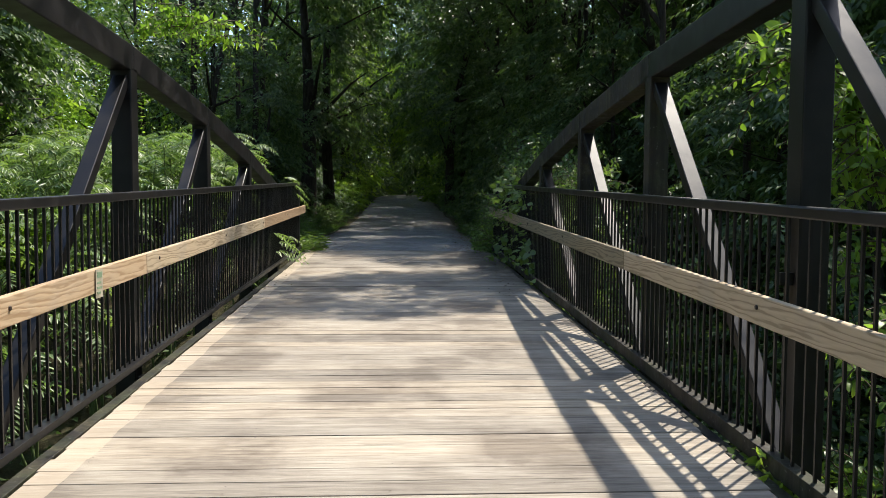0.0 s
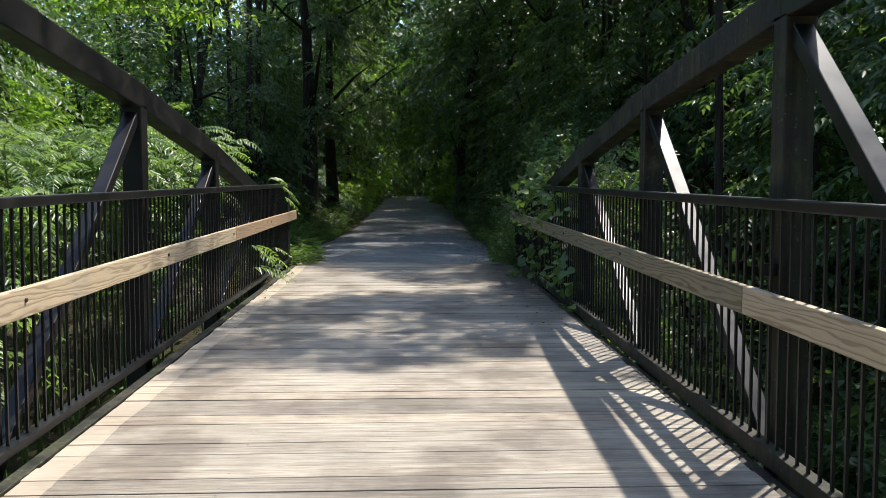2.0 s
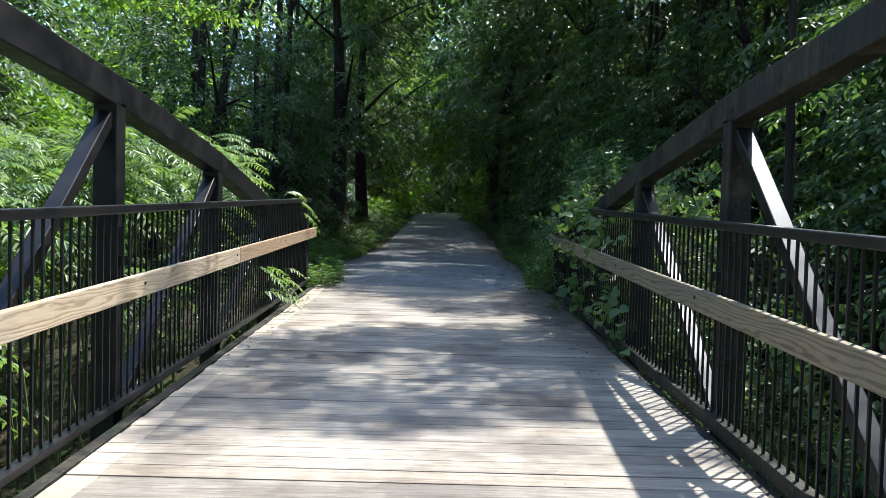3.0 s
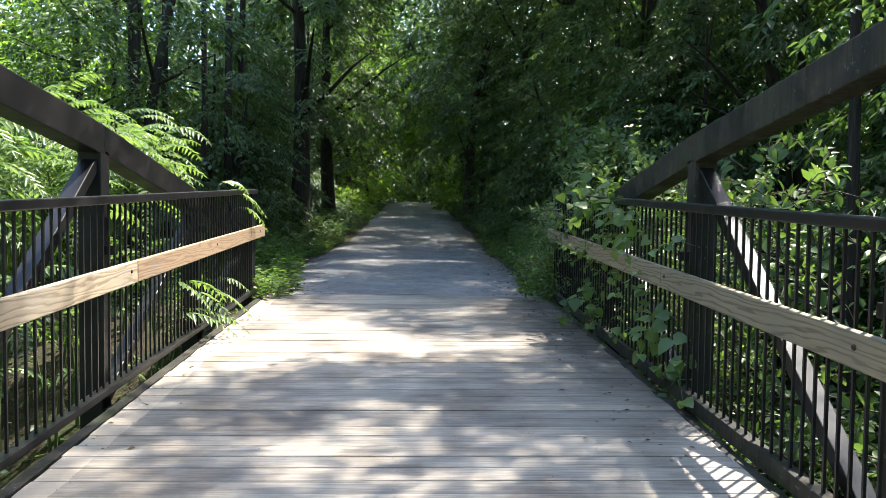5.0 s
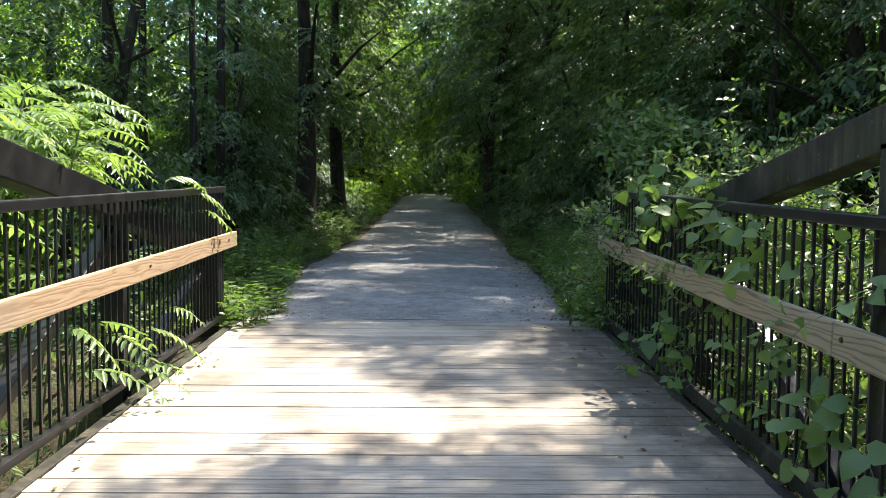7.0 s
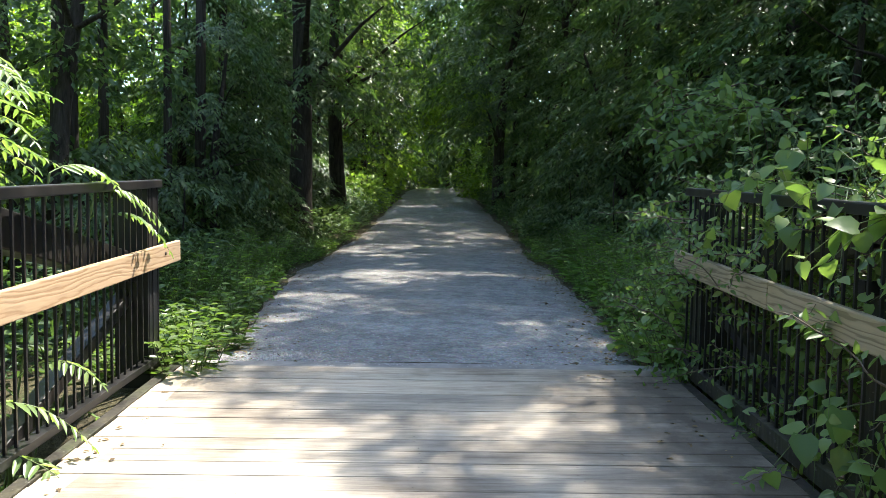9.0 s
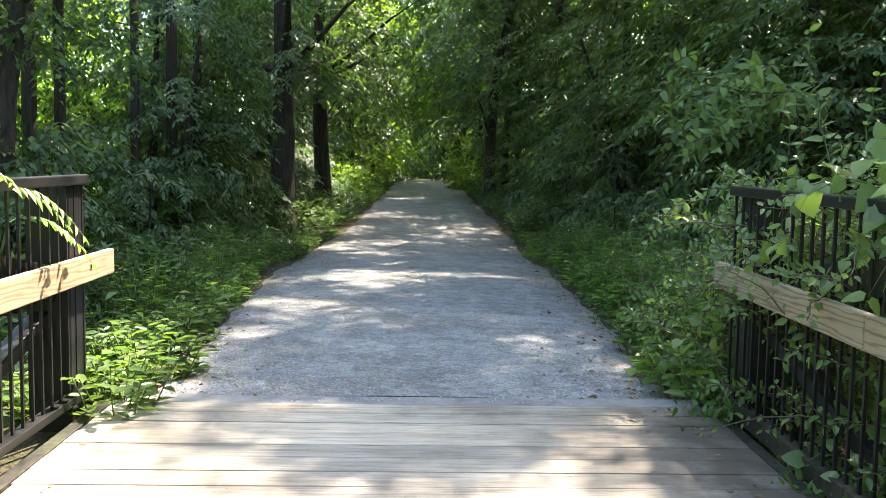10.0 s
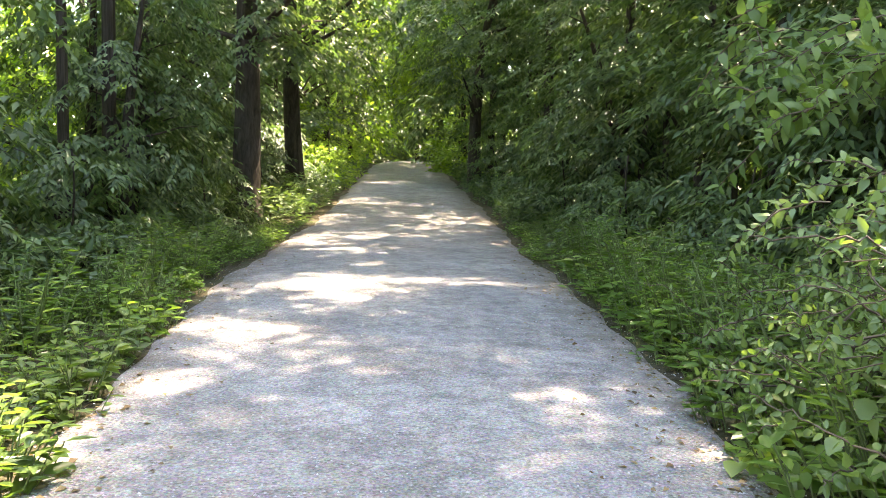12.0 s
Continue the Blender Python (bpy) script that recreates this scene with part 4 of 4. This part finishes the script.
# ---- vine thicket over the other railing ----
def shoots(name, label, group, base, starts, rng, mat, leaf=0.075, wide=0.72, step=0.06, cat="vine", stalk=TWIG, r=0.005):
    """Stems given as (start, direction, length, droop), with leaves in alternating pairs."""
    pieces = []
    for p, d, ln, dr in starts:
        P, D, N, L = [], [], [], []
        n = max(int(ln / step), 4)
        pts = bend_path(p, d, ln, dr, n) + np.cumsum(rng.normal(size=(n, 3)) * 0.012, axis=0)
        tan = unit(np.gradient(pts, axis=0))
        for i in range(1, n):
            side = np.cross(tan[i], rng.normal(size=3))
            side /= np.linalg.norm(side)
            for sg in (-1, 1):
                P.append(pts[i] + side * sg * 0.01)
                D.append(side * sg + tan[i] * 0.5 + np.array([0, 0, -0.15]))
                N.append(np.array([0, 0, 1.0]) + rng.normal(size=3) * 0.45 + np.array([-0.35, -0.35, 0]))
                L.append(leaf * rng.uniform(0.6, 1.2) * (1.1 - 0.5 * i / n))
        pieces.append((P, D, N, L, wide, [(q, r * (1 - 0.7 * i / n)) for i, q in enumerate(pts)]))
    return leafy_thing(name, label, cat, group, base, pieces, mat, stalk, {"vine": "runner", "shoot": "stalk"}.get(name, "branch"))


rng = np.random.default_rng(31)
# bushy shrubs just outside the railing
for x, y, zt, n, reach in [(2.3, 15.3, 1.1, 120, 0.8), (2.3, 14.5, 1.2, 125, 0.75), (2.3, 13.6, 1.25, 125, 0.8), (2.4, 12.7, 1.05, 90, 0.75), (2.35, 16.3, 0.75, 100, 0.8), (2.2, 17.2, 0.45, 60, 0.5), (2.55, 18.3, 0.5, 55, 0.55), (3.1, 14.9, 1.5, 60, 0.9), (3.0, 13.4, 1.3, 60, 0.9), (3.0, 17.4, 0.9, 60, 0.9), (2.7, 11.5, 0.0, 30, 0.8), (2.8, 10.2, -0.5, 30, 0.9), (2.9, 8.6, -0.8, 30, 0.9), (2.9, 6.8, -0.9, 30, 0.9), (3.0, 5.0, -0.7, 30, 0.9)]:
    z = float(ground_z(x, y))
    st = []
    for _ in range(n):
        a = rng.uniform(0, 6.28)
        h = rng.uniform(0.1, 1.0)
        st.append(((x + rng.normal() * 0.2, y + rng.normal() * 0.3, z + (zt - z) * h), (math.cos(a), math.sin(a), rng.uniform(0.2, 1.3)), reach * rng.uniform(0.6, 1.1), rng.uniform(0.1, 0.5)))
    st.append(((x, y, z - 0.1), (0.05, 0.02, 1), zt - z, 0))
    shoots("shrub", "leafy honeysuckle shrub pressing against the railing", "railing thicket", (x, y, z), st, rng, LEAF_VINE, 0.072, 0.52, 0.045, "shrub", TWIG, 0.006)
# broad-leaved bushes behind the pickets
for x, y, zt, n in [(2.75, 12.0, 1.6, 40), (2.8, 11.1, 1.3, 40), (2.95, 10.2, 0.7, 36), (3.0, 9.3, 0.2, 30)]:
    z = float(ground_z(x, y))
    st = [((x, y, z - 0.1), (0.05, 0.02, 1), zt - z, 0)]
    for _ in range(n):
        a = rng.uniform(0, 6.28)
        h = 1 - 0.75 * rng.random() ** 1.5
        st.append(((x + rng.normal() * 0.15, y + rng.normal() * 0.25, z + (zt - z) * h), (math.cos(a), math.sin(a), rng.uniform(0.3, 1.5)), rng.uniform(0.35, 0.75), rng.uniform(0.2, 0.6)))
    shoots("shrub", "broad-leaved bush growing up behind the pickets", "railing thicket", (x, y, z), st, rng, LEAF_VINE, 0.115, 0.6, 0.08, "shrub", TWIG, 0.006)
# upright shoots standing over the rail
for x, y, h in [(2.25, 15.0, 0.75), (2.3, 14.1, 0.9), (2.5, 14.5, 0.7), (2.35, 13.4, 0.8), (2.15, 15.6, 0.55), (2.4, 12.9, 0.6), (2.1, 14.75, 0.95), (2.05, 13.9, 0.7), (2.2, 14.35, 0.6), (2.1, 13.1, 0.55), (2.3, 12.3, 0.5)]:
    shoots("shoot", "upright leafy shoot rising above the railing", "railing thicket", (x, y, 1.0), [((x, y, 1.0), (rng.normal() * 0.12, rng.normal() * 0.12, 1), h + 0.25, 0.05)], rng, LEAF_VINE, 0.105, 0.5, 0.075, "shoot", STEM, 0.005)
# broad-leaved vines that hang on the rail and through the pickets
for y, n in [(15.2, 4), (14.7, 6), (14.2, 6), (13.7, 7), (13.2, 8), (12.7, 8), (12.2, 7), (11.7, 5), (11.1, 3)]:
    st = []
    for _ in range(n):
        z0 = deck_z(y) + rng.choice([0.2, 0.45, 0.7, 1.0, 1.2, 1.35])
        st.append(((1.90 + rng.normal() * 0.05, y + rng.normal() * 0.25, z0), (rng.uniform(-0.5, 0.25), rng.normal(), rng.uniform(-0.2, 0.8)), rng.uniform(0.3, 0.6), rng.uniform(0.5, 1.2)))
    shoots("vine", "broad-leaved grape vine climbing over the steel railing", "railing vines", (1.9, y, deck_z(y)), st, rng, LEAF_VINE, 0.092, 0.9, 0.085, "vine", STEM, 0.0028)
# large grape leaves that hang in clusters on the rail and below the board
for y, z, n in [(11.85, 1.02, 3), (12.4, 1.2, 5), (12.9, 1.25, 5), (13.5, 1.3, 5), (10.85, 0.3, 3), (11.05, 0.52, 3), (10.6, 0.1, 2), (13.2, 0.40, 3), (14.3, 1.25, 5)]:
    st = [((1.86 + rng.normal() * 0.03, y + rng.normal() * 0.14, deck_z(y) + z + rng.normal() * 0.07), (rng.uniform(-0.55, 0.1), rng.normal(), rng.uniform(-0.2, 0.7)), rng.uniform(0.25, 0.5), rng.uniform(0.7, 1.3)) for _ in range(n)]
    shoots("vine", "wild grape vine with large pale-backed leaves on the railing", "railing vines", (1.9, y, deck_z(y) + z), st, rng, LEAF_VINE, 0.135, 0.92, 0.10, "vine", STEM, 0.003)
# bare tendrils that arch over the thicket
for y in (12.2, 12.7, 13.3, 13.9):
    st = [((1.95 + rng.normal() * 0.08, y + rng.normal() * 0.15, deck_z(y) + rng.uniform(1.3, 1.5)), (rng.uniform(-0.6, 0.5), rng.normal(), rng.uniform(0.8, 1.6)), rng.uniform(0.5, 0.9), rng.uniform(0.4, 0.9)) for _ in range(3)]
    shoots("vine", "thin yellow-green tendrils arching above the railing thicket", "railing vines", (1.9, y, deck_z(y) + 1.3), st, rng, LEAF_VINE, 0.06, 0.7, 0.17, "vine", STEM, 0.0035)
# leafy suckers at the foot of the railing
for x, y, s in [(1.78, 13.05, 0.32), (1.8, 14.4, 0.3), (1.85, 15.3, 0.4), (1.90, 4.05, 0.2), (1.92, 3.7, 0.22)]:
    st = [((x + rng.normal() * 0.05, y + rng.normal() * 0.08, deck_z(y) - 0.1), (rng.normal() - 0.4, rng.normal(), 1.2), s * rng.uniform(0.7, 1.4), 0.4) for _ in range(10)]
    shoots("sucker", "bright young shoots growing through the railing foot", "railing thicket", (x, y, deck_z(y) - 0.1), st, rng, LEAF_WEED if y > 8 else LEAF_BRIGHT, 0.08, 0.45, 0.045, "shoot", STEM, 0.003)


# ---- branches in the sun close to the bridge ----
def bough(start, ends, rng, leaf, mat, label, n=7, step=0.075, r=0.010):
    z = float(ground_z(start[0], start[1]))
    base = (start[0], start[1], z)
    e0 = np.array(start, float)
    st = [((start[0], start[1], z - 0.1), (0.02, 0.02, 1), start[2] - z + 0.1, 0)]
    for q in ends:
        q = np.array(q, float)
        st.append((tuple(e0), tuple(q - e0), float(np.linalg.norm(q - e0)), 0.08))
        for _ in range(n):
            t = rng.uniform(0.35, 1.0)
            st.append((tuple(e0 + (q - e0) * t), (rng.normal(), rng.normal(), rng.uniform(-0.5, 0.5)), rng.uniform(0.35, 0.7), 0.35))
    shoots("sapling", label, "saplings by the bridge", base, st, rng, mat, leaf, 0.55, step, "sapling", TWIG, r)


bough((4.0, 6.8, 1.9), [(2.95, 6.5, 2.25), (3.1, 6.4, 2.45), (3.6, 6.4, 1.9), (3.7, 6.3, 1.6), (3.9, 6.4, 1.0), (3.75, 6.3, 0.35), (3.9, 5.7, 1.4)], rng, 0.115, LEAF_BRIGHT, "sapling with large lime-green sunlit leaves", 14, 0.06)
bough((3.9, 19.4, 2.2), [(2.5, 18.9, 1.95), (2.7, 18.4, 1.8), (2.9, 19.3, 2.3), (3.1, 18.5, 2.45), (3.3, 18.2, 2.2), (2.6, 19.6, 2.6)], rng, 0.15, LEAF_VINE, "sapling with broad drooping leaves over the trail's edge", 10, 0.07, 0.008)
bough((3.3, 17.1, 1.2), [(2.1, 17.3, 1.25), (2.3, 16.9, 1.3), (2.5, 17.5, 1.45), (2.6, 16.8, 1.0)], rng, 0.085, LEAF_SUMAC, "low branch of bright paired leaves beside the trail", 8, 0.05, 0.006)
bough((3.8, 4.2, 0.8), [(2.6, 4.4, 0.5), (2.9, 4.8, 0.2), (2.8, 3.6, 0.8), (3.0, 5.4, 0.0)], rng, 0.11, LEAF_BRIGHT, "sapling with lime-green sunlit leaves", 8)
bough((-4.6, 14.6, 3.9), [(-2.7, 14.2, 4.05), (-2.5, 14.6, 3.85), (-3.1, 13.6, 3.9), (-3.5, 13.4, 4.1)], rng, 0.13, LEAF_BRIGHT, "sunlit ash sapling hanging over the sumac", 12, 0.065)


# ---- weeds along the trail ----
def weed_meshes(rng, count, h, leaf, wide, mat=LEAF_WEED):
    out = []
    for _ in range(count):
        P, D, N, L, ST = [], [], [], [], []
        for _ in range(14):
            a, r0 = rng.uniform(0, 6.28), rng.uniform(0, 0.2)
            p = (r0 * math.cos(a), r0 * math.sin(a), -0.05)
            ln = h * rng.uniform(0.5, 1.1)
            n = max(int(ln / 0.045), 5)
            pts = bend_path(p, (0.35 * math.cos(a), 0.35 * math.sin(a), 1), ln, 0.15, n)
            ST.append([(q, 0.004) for q in pts])
            for i in range(2, n):
                b = 2.4 * i + a
                P.append(pts[i])
                D.append((math.cos(b), math.sin(b), 0.45 - 0.5 * rng.random()))
                N.append((0.3 * rng.normal(), 0.3 * rng.normal(), 1))
                L.append(leaf * rng.uniform(0.6, 1.15) * (1.15 - 0.5 * i / n))
        V, F = leaves(np.array(P), np.array(D), np.array(N), np.array(L), np.array(L) * wide, True)
        VS, FS = tubes(ST, 4)
        me = mesh_np("weed", np.concatenate([V, VS]), np.concatenate([F, FS + len(V)]), mat)
        me.materials.append(STEM)
        me.polygons.foreach_set("material_index", [0] * len(F) + [1] * len(FS))
        out.append(me)
    return out


rng = np.random.default_rng(41)
TALL = weed_meshes(rng, 3, 0.7, 0.12, 0.24)
BROAD = weed_meshes(rng, 3, 0.36, 0.14, 0.5)
FINE = weed_meshes(rng, 2, 0.45, 0.055, 0.4)


def weed(x, y, kinds, s, label, z=None):
    z = float(ground_z(x, y)) if z is None else z
    e = tagged(new("weed", kinds[int(rng.integers(len(kinds)))]), label, "weed", group="trailside weeds")
    e.location = (x, y, z)
    e.scale = (s, s, s * rng.uniform(0.8, 1.2))
    e.rotation_euler = (0, 0, rng.uniform(0, 6.28))


BRIGHT_BROAD = weed_meshes(rng, 3, 0.44, 0.16, 0.46, LEAF_LUSH)
# heart-leaved vine creeping on the ground by the trail
for x, y in [(1.95, 16.6), (2.05, 17.1), (2.15, 17.6), (2.35, 16.9), (2.4, 17.9)]:
    st = [((x + rng.normal() * 0.1, y + rng.normal() * 0.12, 0.02), (rng.normal() - 0.3, rng.normal(), 0.9), rng.uniform(0.3, 0.5), 0.6) for _ in range(6)]
    shoots("vine", "heart-leaved vine creeping over the trail's edge", "ground vines", (x, y, 0.0), st, rng, LEAF_VINE, 0.15, 0.95, 0.13, "vine", STEM, 0.003)
WEED_LABELS = ("low broad-leaved weed at the trail's edge", "fine-leaved weed at the trail's edge", "tall narrow-leaved weed beside the trail")
for y in np.arange(15.6, 30, 0.34):
    for sx in (-1, 1):
        edge = float(path_left(y) if sx < 0 else path_right(y))
        for k in range(3):
            off = (0.0 if sx < 0 and y < 19 else 0.10) + 0.36 * k + rng.uniform(-0.12, 0.16)
            kind = (BROAD, FINE, TALL)[k] if rng.random() < 0.7 else BROAD
            if sx > 0 and y < 22 and k > 0:
                kind = TALL if rng.random() < 0.65 else FINE
            if sx < 0 and y < 18.8 and (k < 1 or y < 17.6):
                kind = BRIGHT_BROAD
            weed(edge + sx * off, float(y + rng.uniform(-0.2, 0.2)), kind, rng.uniform(0.8, 1.2) * (0.85 + 0.12 * k) * (1.3 if sx > 0 and y < 23 else 1.0 if y < 20 else 0.8), WEED_LABELS[k], 0.0 - (0.03 if sx > 0 else 0.12) * k + max(0.0, float(rise(y))))

# taller growth standing behind the edge on both sides
for k in range(78):
    sx = 1 if k < 54 else -1
    y = float(rng.uniform(16.4, 25) if sx > 0 else rng.uniform(18.8, 26))
    x = float(path_right(y) + rng.uniform(0.25, 1.5)) if sx > 0 else float(path_left(y) - rng.uniform(0.2, 1.1))
    weed(x, y, (TALL, FINE, FINE, TALL, BROAD)[k % 5], float(rng.uniform(1.0, 1.45)), WEED_LABELS[(2, 1, 1, 2, 0)[k % 5]], 0.02 + max(0.0, float(rise(y))))


def weeds_beyond():
    """The same growth further along and further from the trail, joined."""
    n = 17000
    sg = np.where(rng.random(n) < 0.5, -1, 1)
    y = rng.uniform(15.4, 60, n)
    off = 0.1 + np.abs(rng.normal(size=n)) * 0.8
    off = np.where(y < 30, off + 0.9, off)
    x = np.where(sg < 0, path_left(y) - off, path_right(y) + off)
    P = np.stack([x, y, ground_z(x, y) + rng.random(n) * (0.35 + 0.5 * np.clip(off, 0, 1))], 1)
    D = rng.normal(size=P.shape) * (1, 1, 0.4) + (0, 0, 0.3)
    N = np.array([[0, 0, 1.0]]) + rng.normal(size=P.shape) * 0.4
    L = rng.uniform(0.09, 0.2, n)
    V, F = leaves(P, D, N, L, L * 0.38, True)
    tagged(new("undergrowth", mesh_np("undergrowth", V, F, LEAF_WOOD)), "green undergrowth lining the trail", "undergrowth", kind="stuff")


weeds_beyond()


def carpet():
    """Low growth on the forest floor and in the gully."""
    n = 34000
    x, y = rng.uniform(-14, 14, n), rng.uniform(-4, 44, n)
    ok = ((np.abs(x) > 2.6) | (y < 14.5)) & ((np.abs(x) > 1.9) | (y < 12))
    x, y = x[ok], y[ok]
    P = np.stack([x, y, ground_z(x, y) + rng.random(len(x)) ** 2 * 0.5], 1)
    D = rng.normal(size=P.shape) * (1, 1, 0.35)
    N = np.array([[0, 0, 1.0]]) + rng.normal(size=P.shape) * 0.4
    L = rng.uniform(0.08, 0.2, len(P))
    V, F = leaves(P, D, N, L, L * 0.55)
    tagged(new("ground_cover", mesh_np("ground_cover", V, F, LEAF_WOOD)), "low green plants covering the woodland floor", "ground cover", kind="stuff")


carpet()


def litter():
    n = 1500
    y = END + 0.1 + rng.random(n) ** 1.6 * 22
    sgn = np.where(rng.random(n) < 0.62, 1, -1)
    u = np.abs(rng.normal(size=n)) * 0.35
    x = np.where(sgn > 0, path_right(y) - u, path_left(y) + u)
    P = np.stack([x, y, path_z(x, y) + 0.006], 1)
    D = rng.normal(size=P.shape) * (1, 1, 0.1)
    N = np.array([[0, 0, 1.0]]) + rng.normal(size=P.shape) * 0.3
    L = rng.uniform(0.02, 0.055, n)
    V, F = leaves(P, D, N, L, L * 0.6)
    m = 160
    yd = rng.uniform(9.5, END - 0.1, m)
    xd = np.where(rng.random(m) < 0.7, 1.6 - np.abs(rng.normal(size=m)) * 0.25, -1.64 + np.abs(rng.normal(size=m)) * 0.12)
    PD = np.stack([xd, yd, deck_z(yd) + 0.006], 1)
    LD = rng.uniform(0.02, 0.05, m)
    VD, FD = leaves(PD, rng.normal(size=PD.shape) * (1, 1, 0.05), np.array([[0, 0, 1.0]]) + rng.normal(size=PD.shape) * 0.15, LD, LD * 0.55)
    V, F = np.concatenate([V, VD]), np.concatenate([F, FD + len(V)])
    tagged(new("leaf_litter", mesh_np("leaf_litter", V, F, LITTER)), "dry brown leaves scattered along the trail's edges", "leaf litter", kind="stuff")


litter()


def pebbles():
    n = 5000
    y = END + 0.05 + rng.random(n) ** 1.7 * 14
    x = path_left(y) + (path_right(y) - path_left(y)) * rng.random(n)
    r = rng.uniform(0.003, 0.009, n)
    c = np.stack([x, y, path_z(x, y) + r * 0.3], 1)
    o = np.array([(1, 0, 0), (0, 1, 0), (-1, 0, 0), (0, -1, 0), (0, 0, 0.8)], float)
    V = (c[:, None] + o[None] * r[:, None, None] * rng.uniform(0.7, 1.3, (n, 5, 1))).reshape(-1, 3)
    i = np.arange(n)[:, None] * 5
    F = np.concatenate([i + np.array([[a, (a + 1) % 4, 4]]) for a in range(4)])
    tagged(new("pebbles", mesh_np("pebbles", V, F, STONE)), "small grey stones lying on the trail", "gravel", kind="stuff")


pebbles()

# ---- small plate on the rub rail ----
plate = tagged(empty("trail_marker", -1.757, 4.95, deck_z(4.95) + 0.76), "small weathered white plate with green print screwed to the rail board", "sign")
bm = bmesh.new()
box(bm, 0, 0.004, -0.055, 0.055, -0.085, 0.085, 0, 0.001)
part("plate", bm, plain("aged_white", (0.44, 0.40, 0.30), 0.6), plate)
for z0, z1, y0, y1 in [(0.035, 0.07, -0.04, 0.04), (0.0, 0.012, -0.04, 0.025), (-0.03, -0.018, -0.04, 0.036), (-0.06, -0.048, -0.04, 0.015)]:
    bm = bmesh.new()
    box(bm, 0.004, 0.0055, y0, y1, z0, z1)
    part("print", bm, bpy.data.materials.get("print_green") or plain("print_green", (0.22, 0.32, 0.2), 0.5), plate)

# ---- sill between deck and trail ----
bm = bmesh.new()
box(bm, -1.72, 1.70, END + 0.006, END + SILL, -0.25, DECK_END - 0.006, 0, 0.008)
tagged(part("sill", bm, CONCRETE), "sand-dusted concrete sill between the deck and the trail", "sill", kind="structure")

# ---- deck planks ----
deck = tagged(empty("bridge_deck", 0, FAR, DECK_END), "weathered grey-brown timber plank deck of the footbridge", "deck")
PLANKS = []
for w in (0.1595, 0.1625, 0.165, 0.1665):
    bm = bmesh.new()
    box(bm, -1.68, 1.722, 0, w, -0.045, 0, 0, 0.004)
    me = bpy.data.meshes.new("plank")
    bm.to_mesh(me)
    bm.free()
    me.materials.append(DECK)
    PLANKS.append(me)
PITCH = 0.169
prng = random.Random(4)
y = FAR
k = 0
while y > NEAR:
    y -= PITCH
    ob = new("plank", PLANKS[prng.choice((0, 1, 2, 3, 3))])
    ob.parent = deck
    ob.location = (prng.uniform(-0.008, 0.008), y - FAR, deck_z(y) - DECK_END + prng.uniform(-0.002, 0.002))
    ob.rotation_euler = (math.atan(SLOPE), prng.uniform(-0.001, 0.001), prng.uniform(-0.0012, 0.0012))
    k += 1


def nails():
    """Pairs of rusty nail heads where the planks cross the stringers."""
    V, F = [], []
    a = np.linspace(0, 2 * math.pi, 6, endpoint=False)
    ring = np.stack([np.cos(a), np.sin(a), np.zeros(6)], 1) * 0.004
    r = np.random.default_rng(2)
    for i in range(k):
        yk = FAR - PITCH * (i + 1)
        if yk < -2:
            break
        for x in (-1.5, -0.75, 0.0, 0.75, 1.5):
            for dy in (0.035, 0.125):
                if r.random() < 0.45:
                    continue
                c = np.array((x + r.normal() * 0.012, yk + dy + r.normal() * 0.008, 0.0))
                c[2] = deck_z(c[1]) + 0.0035
                F.append(np.arange(6) + len(V) * 6)
                V.append(c + ring)
    me = mesh_np("nails", np.concatenate(V), np.array(F), NAIL)
    ob = new("nails", me)
    ob.parent = deck
    ob.matrix_parent_inverse = Matrix.Translation((0, -FAR, -DECK_END))
    tagged(ob, kind="stuff")


nails()
